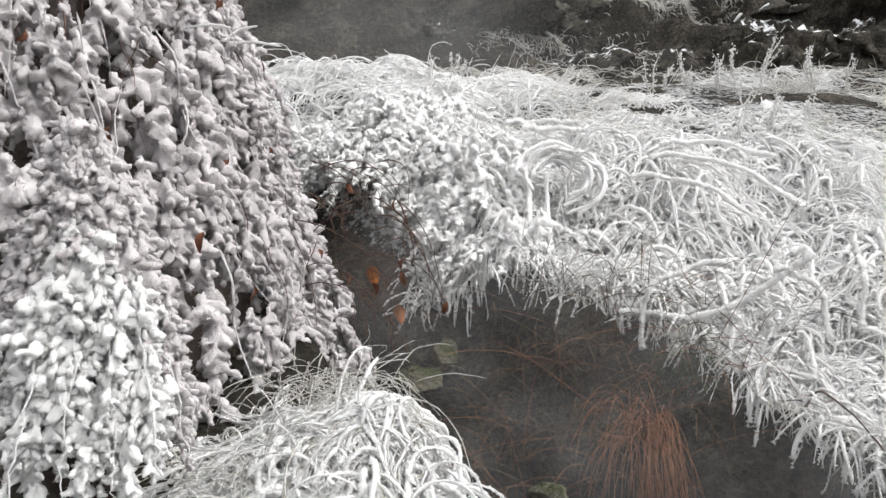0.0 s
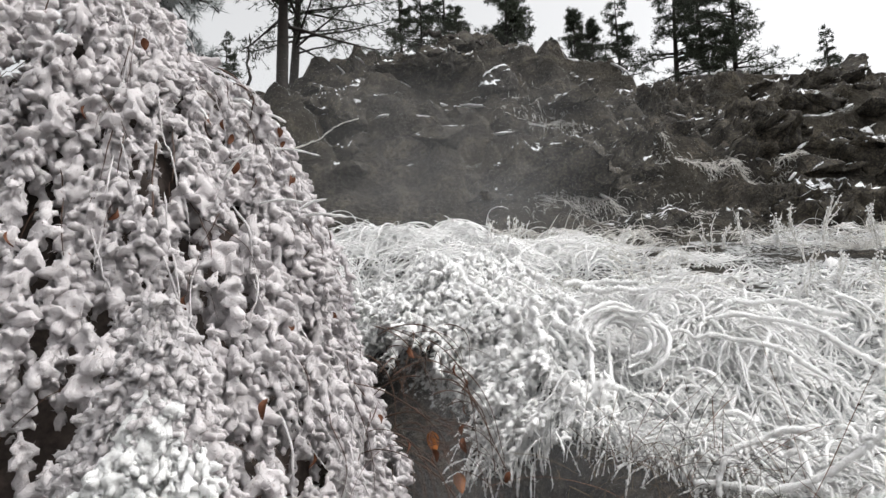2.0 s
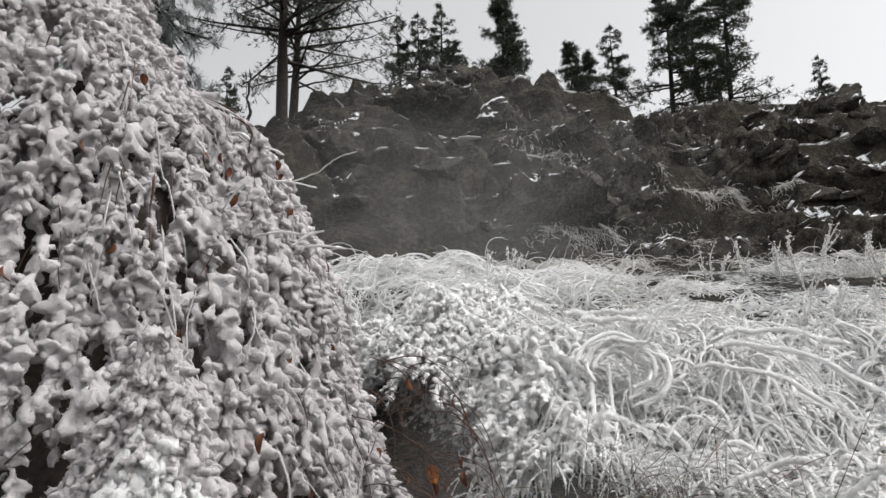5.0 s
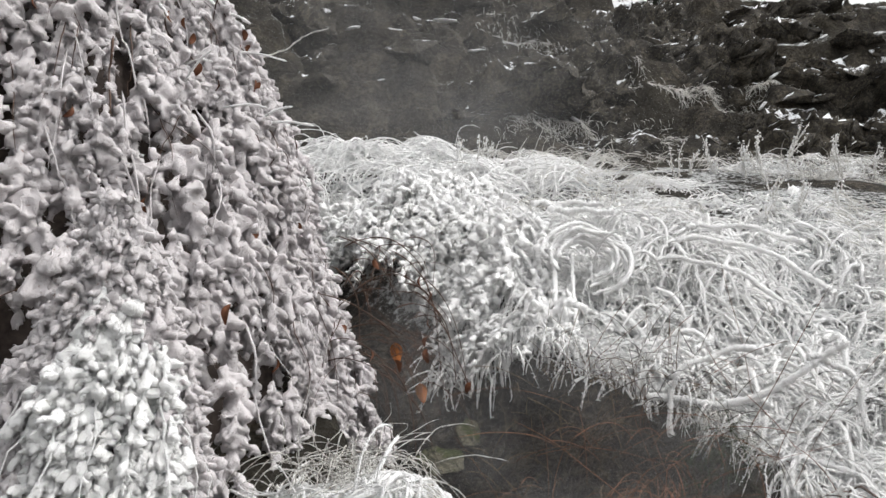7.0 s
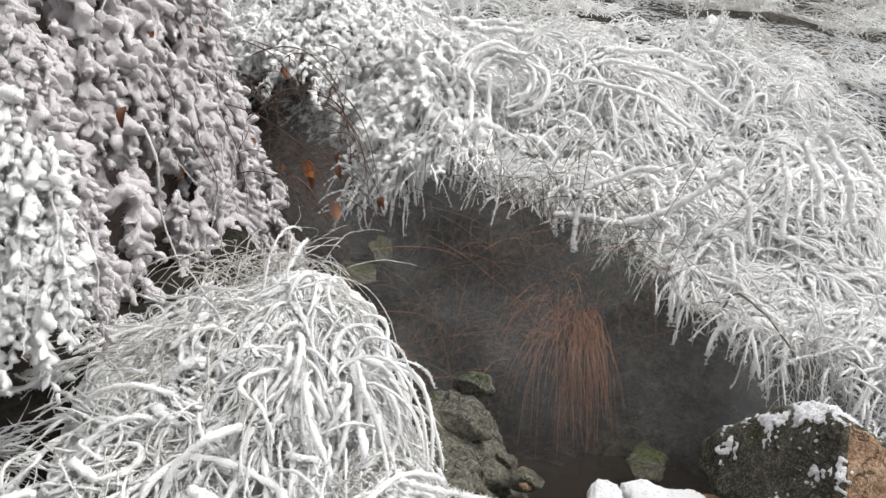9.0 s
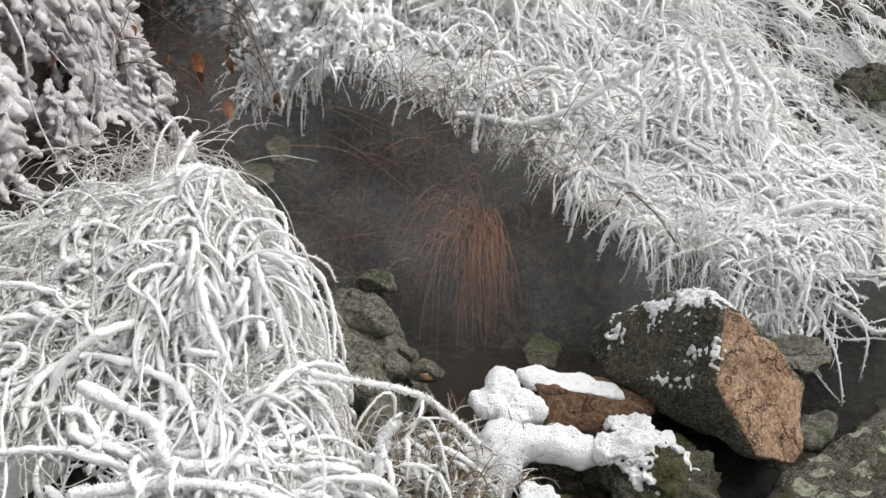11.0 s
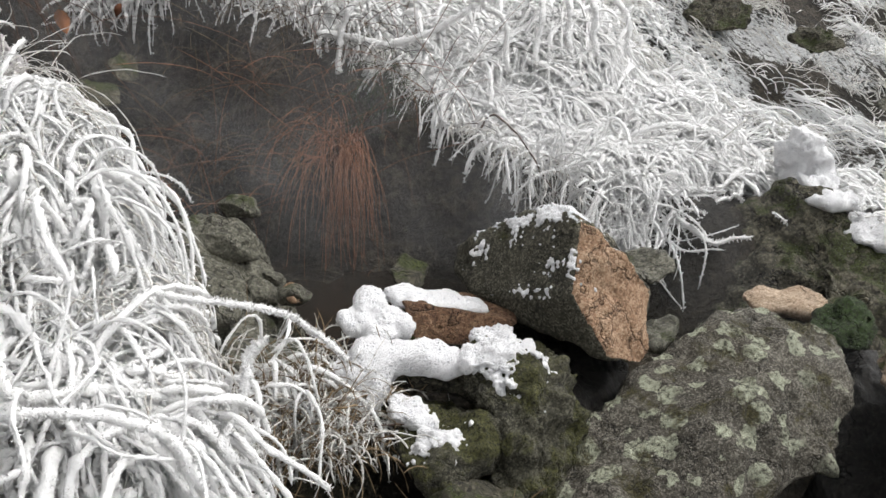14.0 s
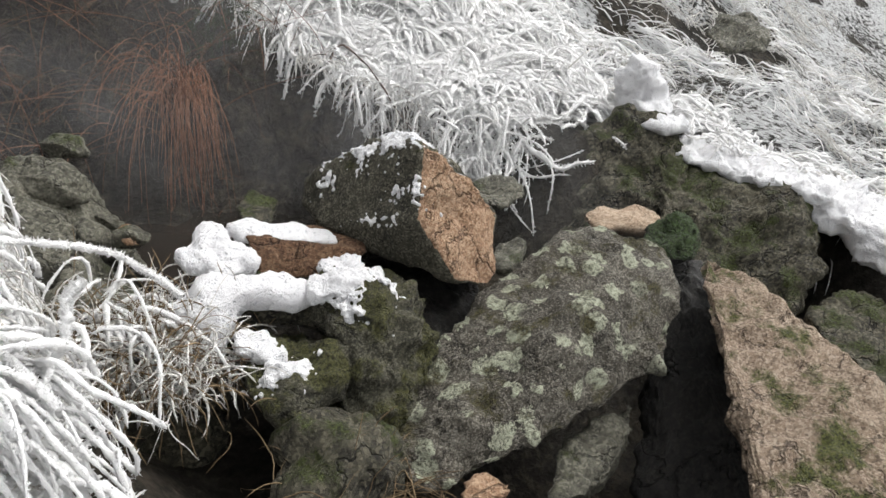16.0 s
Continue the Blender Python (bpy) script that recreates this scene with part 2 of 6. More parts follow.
def spline(points, n):
    """n points on a smooth curve through the given ones."""
    p = np.asarray(points, float)
    t = np.linspace(0, len(p) - 1, n)
    i = np.clip(t.astype(int), 0, len(p) - 2)
    f = (t - i)[:, None]
    a, b, c, d = p[np.maximum(i - 1, 0)], p[i], p[i + 1], p[np.minimum(i + 2, len(p) - 1)]
    return 0.5 * (2 * b + (c - a) * f + (2 * a - 5 * b + 4 * c - d) * f**2 + (3 * b - a - 3 * c + d) * f**3)


def ico(level):
    bm = bmesh.new()
    bmesh.ops.create_icosphere(bm, subdivisions=level, radius=1.0)
    v = np.array([x.co[:] for x in bm.verts])
    f = np.array([[x.index for x in y.verts] for y in bm.faces])
    bm.free()
    return v, f


def octa():
    """A round blob of few faces."""
    v, f = [(1, 0, 0), (-1, 0, 0), (0, 1, 0), (0, -1, 0), (0, 0, 1), (0, 0, -1)], []
    for x, y, z in ((x, y, z) for x in (0, 1) for y in (2, 3) for z in (4, 5)):
        f.append((x, y, z) if (x + y + z) % 2 == 0 else (x, z, y))
    v, halves, out_f = [np.array(p, float) for p in v], {}, []

    def half(a, b):
        key = (min(a, b), max(a, b))
        if key not in halves:
            m = v[a] + v[b]
            v.append(m / np.linalg.norm(m))
            halves[key] = len(v) - 1
        return halves[key]

    for a, b, c in f:
        d, e, g = half(a, b), half(b, c), half(c, a)
        out_f += [(a, d, g), (b, e, d), (c, g, e), (d, e, g)]
    return np.array(v), np.array(out_f)


ICO2, ICO3, BLOB = ico(2), ico(3), octa()


def lumps(centres, sizes, turns, base, knob=0.3):
    """Many lumpy blobs in one list of triangles. sizes (k, 3), turns (k, 3, 3)."""
    bv, bf = base
    k = len(centres)
    r = 1 + knob * rng.uniform(-1, 1, (k, len(bv), 1))
    v = np.einsum("kij,kvj->kvi", turns, bv[None] * r * np.asarray(sizes)[:, None]) + np.asarray(centres)[:, None]
    f = bf[None] + (np.arange(k) * len(bv))[:, None, None]
    return v.reshape(-1, 3), f.reshape(-1, 3)


def random_turns(k, spread=1.0):
    a = rng.uniform(-1, 1, (k, 3)) * math.pi * spread
    c, s = np.cos(a), np.sin(a)
    m = np.zeros((k, 3, 3))
    rz, ry, rx = np.zeros((k, 3, 3)), np.zeros((k, 3, 3)), np.zeros((k, 3, 3))
    rz[:, 0, 0], rz[:, 0, 1], rz[:, 1, 0], rz[:, 1, 1], rz[:, 2, 2] = c[:, 2], -s[:, 2], s[:, 2], c[:, 2], 1
    ry[:, 0, 0], ry[:, 0, 2], ry[:, 2, 0], ry[:, 2, 2], ry[:, 1, 1] = c[:, 1], s[:, 1], -s[:, 1], c[:, 1], 1
    rx[:, 1, 1], rx[:, 1, 2], rx[:, 2, 1], rx[:, 2, 2], rx[:, 0, 0] = c[:, 0], -s[:, 0], s[:, 0], c[:, 0], 1
    return rz @ ry @ rx


def merged(pieces):
    vs, fs, n = [], [], 0
    for v, f in pieces:
        vs.append(v)
        fs.append(f + n)
        n += len(v)
    return np.concatenate(vs), np.concatenate(fs)


# ---- the ground ----
def bank(x, y):
    z = np.interp(y, [1.0, 2.2, 2.8, 3.4, 4.0, 4.4, 5.0, 6.0, 7.3, 9.4], [0.35, 0.45, 0.52, 0.78, 1.1, 1.33, 1.75, 2.2, 2.45, 2.95])
    z = z - 0.1 * np.clip(x - 3, 0, 6) * smooth(9, 4, y)
    return z + 0.10 * fbm(x * 1.3, y * 1.3, 3, 5)


def hill(x, y):
    left = np.interp(y, [9.2, 10.2, 11.2, 11.9, 13, 14, 30], [2.9, 4.3, 5.5, 6.1, 6.9, 7.5, 12.5])
    right = np.interp(y, [9.2, 10, 10.7, 11.6, 13, 14, 30], [2.6, 3.4, 4.4, 4.8, 5.8, 6.6, 11.0])
    w = smooth(0.5, 4.5, x)
    z = left * (1 - w) + right * w
    rug = smooth(9.0, 10.2, y) * (1 - 0.6 * smooth(14, 18, y))
    crag = 1 - 2 * np.abs(fbm(x * 0.55 + 0.25 * y, y * 0.9, 4, 21))
    step = fbm(x * 0.35 - 0.5 * y, y * 0.5 + x * 0.2, 4, 33)
    z = z + rug * (0.75 * (crag - 0.62) + 0.5 * step + 0.2 * fbm(x * 3.1, y * 3.1, 3, 3) + 0.4 * (0.3 - np.abs(fbm(x * 1.3 - 0.9 * y, y * 2.4 + 0.3 * x, 3, 61))))
    z = z - 1.1 * smooth(-1.9, -3.4, x) * smooth(10.8, 12.5, y)
    level = z * 1.9 + 0.9 * fbm(x * 0.8, y * 0.8, 3, 81)
    part = level - np.floor(level)
    return z + rug * (smooth(0.35, 0.95, part) - part) / 1.9 * 0.75


def ground(x, y):
    """Height of the ground: a hollow with the pool, a terrace under the shrub, the frosted bank, the rocky hill."""
    x, y = np.asarray(x, float), np.asarray(y, float)
    floor = -0.06 - 0.45 * smooth(1.1, 1.6, x) * smooth(1.7, 1.0, y) + 0.03 * fbm(x * 3, y * 3, 3, 2)
    foot = np.interp(x, [-0.6, 0.3, 0.9, 1.3, 1.6, 1.9, 2.2, 2.7, 3.2, 5], [4.0, 3.45, 2.75, 2.55, 2.3, 1.8, 1.55, 1.2, 0.3, -2])
    up = floor + np.clip(y - foot, 0, 50) * 1.05 + 0.04 * fbm(x * 4, y * 4, 3, 9) * smooth(0, 0.4, y - foot)
    b = np.where(y > foot, np.minimum(up, bank(x, y)), floor)
    top = np.interp(y, [0, 0.6, 1.0, 1.3, 1.7, 2.1, 2.6, 4.5, 6], [-0.25, -0.1, 0.22, 0.4, 0.66, 0.74, 0.8, 1.5, 2.1])
    edge = np.interp(y, [0.4, 0.8, 1.2, 1.8, 2.3, 2.8, 3.4, 4.5], [0.55, 0.56, 0.4, 0.22, 0.08, -0.1, -0.3, -0.6])
    w = smooth(0.22, -0.15, x - edge)
    z = np.maximum(b, floor + (top - floor) * w)
    far = smooth(8.6, 9.6, y)
    return z * (1 - far) + hill(x, y) * far


def axis(dense_from, dense_to, step, reach_lo, reach_hi, mid=None):
    mids = np.arange(dense_from, dense_to, step)
    lo = dense_from - np.cumsum(step * 1.16 ** np.arange(1, 80))
    hi = dense_to + np.cumsum(step * 1.16 ** np.arange(0, 80))
    return np.concatenate([lo[lo > -reach_lo][::-1], mids, hi[hi < reach_hi]])


LIP_X = [-0.5, -0.2, 0.0, 0.3, 0.6, 0.95, 1.35, 1.6, 1.8, 2.0, 2.3, 2.75, 3.2, 4.0]
LIP_Y = [5.0, 4.75, 4.55, 4.28, 4.07, 3.76, 3.52, 3.15, 2.45, 2.04, 1.83, 1.7, 0.95, -0.4]
xs = axis(-6.0, 11.0, 0.07, 600, 600)
ys = np.concatenate([axis(-1.0, 5.0, 0.05, 400, 0)[:-1], np.arange(5.0, 16.0, 0.09), 16 + np.cumsum(0.09 * 1.16 ** np.arange(0, 56))])
gx, gy = np.meshgrid(xs, ys)
gz = ground(gx, gy)
gv = np.stack([gx, gy, gz], -1).reshape(-1, 3)
ni, nj = len(ys), len(xs)
gi = (np.arange(ni - 1)[:, None] * nj + np.arange(nj - 1)).ravel()
gf = np.stack([gi, gi + 1, gi + nj + 1, gi + nj], -1)
m_ground, t, b = nodes_of("earth_and_rock")
fine, mid_n, big = noise_tex(t, 22, 8, 0.7), noise_tex(t, 3.0, 7, 0.65), noise_tex(t, 0.5, 4)
stone = ramp(t, calc(t, "ADD", calc(t, "MULTIPLY", fine, 0.5), calc(t, "MULTIPLY", mid_n, 0.5)),
             [(0.38, (0.008, 0.007, 0.006)), (0.5, (0.036, 0.032, 0.026)), (0.62, (0.12, 0.10, 0.078))])
stone = mix(t, ramp(t, big, [(0.45, (0, 0, 0)), (0.62, (0.4, 0.4, 0.4))]), stone, (0.05, 0.042, 0.026))
attr = t.nodes.new("ShaderNodeAttribute")
attr.attribute_name = "frost"
fr = calc(t, "ADD", attr.outputs["Fac"], calc(t, "MULTIPLY", calc(t, "SUBTRACT", fine, 0.5), 1.6))
stone = mix(t, ramp(t, fr, [(0.45, (0, 0, 0)), (0.62, (1, 1, 1))]), stone, (0.62, 0.63, 0.63))
t.links.new(stone, b.inputs["Base Color"])
b.inputs["Roughness"].default_value = 0.9
b.inputs["Specular IOR Level"].default_value = 0.2
bump(t, b, calc(t, "ADD", fine, calc(t, "MULTIPLY", mid_n, 2.0)), 1.0, 0.09)
me = mesh_of("ground", gv, gf, m_ground)
foot_line = np.interp(gx, [-0.6, 0.3, 0.9, 1.3, 1.6, 1.9, 2.2, 2.7, 3.2, 5], [4.0, 3.45, 2.75, 2.55, 2.3, 1.8, 1.55, 1.2, 0.3, -2])
slope = 1 - np.abs(np.gradient(gz, axis=0) / np.gradient(gy, axis=0)) * 0.9
lip_line = np.interp(gx, LIP_X, LIP_Y)
frost = smooth(0.0, 0.35, gy - lip_line) * smooth(9.3, 8.0, gy) * (0.46 + 0.2 * smooth(5.4, 4.6, gy) * smooth(3.4, 2.9, gx) + (0.13 + 0.24 * fbm(gx * 1.6, gy * 2.6, 3, 71)) * np.maximum(smooth(4.5, 6.5, gy), smooth(2.6, 3.4, gx)))
frost = frost - 0.5 * smooth(0.02, 0.25, fbm(gx * 0.9, gy * 1.8, 3, 91)) * np.maximum(smooth(4.8, 6.0, gy), smooth(2.9, 3.6, gx))
frost = np.maximum(frost, smooth(9.5, 10.5, gy) * np.clip(slope, -0.5, 0.42))
a = me.attributes.new("frost", "FLOAT", "POINT")
a.data.foreach_set("value", frost.ravel().astype(np.float32))
ground_ob = thing("ground", "dark rocky ground with frosted banks and a hollow", "ground", "structure", mesh=me)

m_water, t, b = nodes_of("spring_water")
b.inputs["Base Color"].default_value = (0.02, 0.017, 0.014, 1)
b.inputs["Roughness"].default_value = 0.12
bump(t, b, noise_tex(t, 14, 3), 0.25, 0.01)
wx, wy = np.meshgrid(np.linspace(-0.2, 1.9, 40), np.linspace(1.85, 3.9, 50))
wi = (np.arange(49)[:, None] * 40 + np.arange(39)).ravel()
thing("spring_water", "dark steaming spring water among the stones", "water", "structure",
      mesh=mesh_of("spring_water", np.stack([wx, wy, 0 * wx - 0.045], -1).reshape(-1, 3), np.stack([wi, wi + 1, wi + 41, wi + 40], -1), m_water))


# ---- stones ----
def rock(name, label, corners, material, rough=0.02, group="", bevel=0.02, seed=0, face=None, grow=1.04, fine=0.022):
    """A stone: the hull of a few corners with blunted edges, then roughened. face: three corners and the material of that side."""
    bm = bmesh.new()
    mid = sum((Vector(c) for c in corners), Vector()) / len(corners)
    for c in corners:
        bm.verts.new(mid + (Vector(c) - mid) * grow)
    hull = bmesh.ops.convex_hull(bm, input=bm.verts)
    bmesh.ops.delete(bm, geom=[g for g in hull["geom_interior"] if isinstance(g, bmesh.types.BMVert)], context="VERTS")
    bmesh.ops.dissolve_limit(bm, angle_limit=radians(14), verts=bm.verts, edges=bm.edges)
    bmesh.ops.bevel(bm, geom=list(bm.edges), offset=bevel, segments=3, profile=0.5, affect="EDGES", clamp_overlap=True)
    bmesh.ops.triangulate(bm, faces=bm.faces)
    for _ in range(6):
        long_edges = [e for e in bm.edges if e.calc_length() > fine]
        if not long_edges or len(bm.faces) > 20000:
            break
        bmesh.ops.subdivide_edges(bm, edges=long_edges, cuts=1)
        bmesh.ops.triangulate(bm, faces=[f for f in bm.faces if len(f.verts) > 3])
    bmesh.ops.smooth_vert(bm, verts=bm.verts, factor=0.4, use_axis_x=True, use_axis_y=True, use_axis_z=True)
    bm.normal_update()
    side = None
    if face:
        p, q, r = (Vector(corners[i]) for i in face[:3])
        side = (q - p).cross(r - p).normalized()
        if side.dot(p - mid) < 0:
            side = -side
        for f in bm.faces:
            f.material_index = 1 if f.normal.dot(side) > 0.78 + 0.1 * noise.noise(f.calc_center_median() * 20) else 0
    off = Vector((seed * 3.7, seed * 1.3, 0))
    for v in bm.verts:
        p = v.co + off
        v.co += v.normal * rough * (1.5 * noise.fractal(p * 3.5, 1.0, 2.0, 4) + 0.9 * noise.noise(p * 14) + 0.6 * noise.noise(p * 38) + 0.35 * noise.noise(p * 85))
    for f in bm.faces:
        f.smooth = True
    me = bpy.data.meshes.new(name)
    bm.to_mesh(me)
    bm.free()
    me.materials.append(material)
    if face:
        me.materials.append(face[3])
    return thing(name, label, "rock", group=group, mesh=me)


GRANITE_TAN = rock_material("tan_granite", (0.16, 0.09, 0.05), (0.36, 0.22, 0.135), (0.55, 0.40, 0.27), 55)
GRANITE_LICHEN = rock_material("lichen_granite", (0.022, 0.02, 0.016), (0.088, 0.078, 0.06), (0.31, 0.29, 0.245), 85, lichen=1.1, moss=0.44, moss_color=(0.052, 0.046, 0.016))
GRANITE_MOSSY = rock_material("mossy_stone", (0.013, 0.012, 0.009), (0.065, 0.062, 0.042), (0.20, 0.19, 0.14), 80, moss=0.8, moss_color=(0.06, 0.06, 0.02))
GRANITE_SNOWY = rock_material("snow_dusted_stone", (0.02, 0.019, 0.014), (0.075, 0.07, 0.05), (0.24, 0.225, 0.17), 70, moss=0.4, snow=0.3, snow_scale=15.0, moss_color=(0.05, 0.05, 0.018))
GRANITE_PALE = rock_material("pale_granite", (0.24, 0.16, 0.10), (0.47, 0.35, 0.25), (0.62, 0.5, 0.38), 60)
BROWN_SLAB = rock_material("brown_slab", (0.05, 0.025, 0.015), (0.15, 0.08, 0.045), (0.27, 0.17, 0.10), 60)
WET_STONE = rock_material("wet_stone", (0.03, 0.029, 0.022), (0.11, 0.106, 0.08), (0.26, 0.25, 0.2), 45, rough=0.5, moss=0.3)
TAN_MOSSY = rock_material("tan_mossy_granite", (0.12, 0.085, 0.058), (0.30, 0.225, 0.162), (0.50, 0.41, 0.32), 60, moss=0.42, moss_color=(0.06, 0.065, 0.015))
MOSS_GREEN = rock_material("green_moss_stone", (0.012, 0.012, 0.01), (0.04, 0.04, 0.03), (0.09, 0.09, 0.07), 60, moss=0.95, moss_color=(0.022, 0.04, 0.008))
DARK_MOSSY = rock_material("dark_mossy_stone", (0.012, 0.011, 0.01), (0.065, 0.06, 0.042), (0.17, 0.155, 0.11), 40, moss=0.6)
# wet rock with the shadow of the gaps put into its black
SHADED_WET = rock_material("shaded_wet_rock", (0.004, 0.004, 0.004), (0.014, 0.013, 0.012), (0.04, 0.035, 0.03), 40, rough=0.5)


tilted = rock('tilted_block', 'tilted granite block, dark and snow-dusted with a fresh tan broken face',
     [(1.3, 1.36, 0.65), (1.23, 1.26, 0.49), (1.31, 1.18, 0.34), (1.45, 1.19, 0.28), (1.51, 1.22, 0.29), (1.55, 1.31, 0.44), (1.43, 1.38, 0.56), (1.34, 1.54, 0.62), (1.21, 1.64, 0.53), (1.15, 1.7, 0.43), (1.12, 1.67, 0.38), (1.12, 1.57, 0.35), (1.19, 1.38, 0.36), (1.53, 1.8, 0.35), (1.65, 1.48, 0.19), (1.4, 1.87, 0.3)],
     GRANITE_SNOWY, rough=0.012, face=(0, 1, 4, GRANITE_TAN), bevel=0.014, fine=0.014)
rock('stone_slab', 'brown stone slab propped on the stone pile',
     [(0.87, 1.49, 0.4), (0.88, 1.44, 0.34), (0.89, 1.42, 0.31), (1.01, 1.37, 0.31), (1.16, 1.37, 0.36), (1.17, 1.42, 0.35), (1.16, 1.55, 0.35), (0.94, 1.69, 0.34), (1.01, 1.65, 0.21), (1.19, 1.57, 0.24)],
     BROWN_SLAB, rough=0.008)
mossy = rock('mossy_boulder', 'mossy dark boulder with snow on its crown',
     [(0.98, 1.31, 0.35), (1.05, 1.33, 0.36), (1.17, 1.29, 0.34), (1.21, 1.18, 0.3), (1.2, 1.07, 0.24), (1.12, 0.99, 0.17), (0.99, 0.92, 0.08), (0.89, 0.96, 0.11), (0.91, 1.08, 0.23), (0.94, 1.18, 0.32), (1.04, 1.09, 0.35), (1.24, 1.34, -0.03), (1.03, 1.23, -0.14)],
     GRANITE_MOSSY, rough=0.034, fine=0.016)
mossy_small = rock('mossy_stone', 'mossy stone with a cap of snow',
     [(0.71, 1.17, 0.26), (0.78, 1.23, 0.27), (0.87, 1.22, 0.28), (0.94, 1.15, 0.27), (0.9, 1.04, 0.22), (0.82, 0.99, 0.18), (0.72, 1.02, 0.19), (0.68, 1.07, 0.22), (0.77, 1.04, 0.27), (0.91, 1.34, 0.07)],
     GRANITE_MOSSY, rough=0.034, seed=2, fine=0.016)
rock('stone', 'dark mossy stone at the foot of the pile',
     [(0.77, 1.01, 0.17), (0.9, 0.99, 0.17), (1.01, 0.9, 0.12), (0.96, 0.82, 0.08), (0.79, 0.82, 0.1), (0.7, 0.91, 0.13), (0.81, 0.88, 0.19), (0.99, 1.11, -0.11)],
     DARK_MOSSY, rough=0.032, seed=3)
rock('lichen_boulder', 'big grey granite boulder spotted with pale lichen',
     [(1.01, 0.94, 0.11), (1.09, 1.02, 0.14), (1.26, 1.11, 0.21), (1.5, 1.2, 0.29), (1.8, 1.24, 0.35), (1.93, 1.22, 0.35), (2.04, 1.09, 0.33), (1.98, 0.93, 0.28), (1.87, 0.82, 0.21), (1.73, 0.77, 0.16), (1.59, 0.76, 0.12), (1.34, 0.75, 0.08), (1.11, 0.76, 0.08), (0.99, 0.81, 0.07), (1.2, 0.86, 0.21), (1.46, 0.87, 0.26), (1.65, 0.97, 0.32), (1.37, 0.99, 0.24), (1.41, 1.2, -0.19), (2.01, 1.2, -0.08), (1.78, 1.41, 0.05)],
     GRANITE_LICHEN, rough=0.02, fine=0.018)
rock('moss_stone', 'small stone grown over with bright green moss',
     [(2.04, 1.14, 0.3), (2.13, 1.17, 0.36), (2.21, 1.15, 0.4), (2.25, 1.08, 0.4), (2.2, 0.99, 0.34), (2.15, 0.97, 0.3), (2.06, 1.03, 0.29), (2.08, 1.05, 0.37), (2.38, 1.23, 0.24)],
     MOSS_GREEN, rough=0.02, seed=4)
rock('tan_slab', 'flat pale tan stone',
     [(2.07, 1.42, 0.29), (2.19, 1.44, 0.3), (2.33, 1.35, 0.32), (2.32, 1.27, 0.31), (2.19, 1.18, 0.31), (2.03, 1.29, 0.29), (2.03, 1.35, 0.31), (2.38, 1.45, 0.14), (2.09, 1.25, 0.33)],
     GRANITE_PALE, rough=0.01, seed=5)
rock('tan_boulder', 'long tan granite boulder with patches of moss',
     [(2.14, 0.96, 0.32), (2.21, 0.87, 0.32), (2.17, 0.67, 0.29), (2.12, 0.5, 0.28), (2.05, 0.35, 0.26), (1.95, 0.18, 0.22), (1.77, 0.05, 0.2), (1.46, 0.25, 0.18), (1.54, 0.35, 0.17), (1.67, 0.46, 0.19), (1.78, 0.58, 0.21), (1.92, 0.7, 0.25), (1.86, 0.48, 0.27), (1.74, 0.33, 0.23), (2.63, 0.81, -0.03), (2.38, 0.36, -0.08), (2.16, 0.38, -0.22)],
     TAN_MOSSY, rough=0.018, seed=6)
rock('dark_boulder', 'dark mossy boulder with a sharp peak behind the pool',
     [(2.68, 1.79, 0.55), (2.81, 1.68, 0.5), (2.77, 1.52, 0.42), (2.6, 1.42, 0.28), (2.42, 1.49, 0.16), (2.23, 1.65, 0.04), (2.11, 1.87, 0.05), (2.17, 1.94, 0.15), (2.35, 1.9, 0.28), (2.52, 1.85, 0.42), (2.45, 1.68, 0.32), (2.86, 2.05, 0.14), (3.02, 1.82, 0.12)],
     DARK_MOSSY, rough=0.025, seed=7)
rock('dark_boulder', 'dark mossy boulder under a blanket of snow',
     [(2.65, 1.56, 0.34), (2.82, 1.51, 0.38), (2.93, 1.31, 0.38), (2.99, 1.07, 0.39), (2.89, 0.97, 0.31), (2.78, 0.87, 0.2), (2.62, 0.82, 0.07), (2.5, 0.95, 0.07), (2.45, 1.13, 0.15), (2.44, 1.33, 0.23), (2.62, 1.15, 0.28), (3.21, 1.45, 0.04), (3.22, 1.17, 0.02)],
     DARK_MOSSY, rough=0.025, seed=8)
# added filler stone; its black paints the shadow beneath the block
rock('stone', 'added black stone standing in for the shadowed gap under the tilted block',
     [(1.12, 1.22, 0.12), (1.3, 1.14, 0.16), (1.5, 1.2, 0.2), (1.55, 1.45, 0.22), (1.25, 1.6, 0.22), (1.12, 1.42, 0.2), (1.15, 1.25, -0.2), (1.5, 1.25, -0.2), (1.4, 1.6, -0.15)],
     SHADED_WET, seed=36)
rock('stone', 'grey stone wedged behind the tilted block',
     [(1.61, 1.37, 0.2), (1.72, 1.45, 0.24), (1.79, 1.42, 0.25), (1.75, 1.34, 0.24), (1.63, 1.28, 0.22), (1.82, 1.52, 0.14)],
     WET_STONE, seed=9)
rock('stone', 'pale grey stone at the water',
     [(1.85, 1.81, 0.3), (1.94, 1.8, 0.32), (2.01, 1.73, 0.32), (2.02, 1.64, 0.29), (1.89, 1.6, 0.27), (1.81, 1.69, 0.27), (2.11, 1.93, 0.17)],
     WET_STONE, seed=10)
rock('stone', 'rounded tan stone at the foot of the boulder',
     [(0.94, 0.65, 0.2), (1.0, 0.69, 0.19), (1.06, 0.68, 0.19), (1.09, 0.63, 0.19), (1.04, 0.57, 0.21), (0.96, 0.59, 0.22), (1.15, 0.76, 0.0)],
     GRANITE_TAN, seed=11)
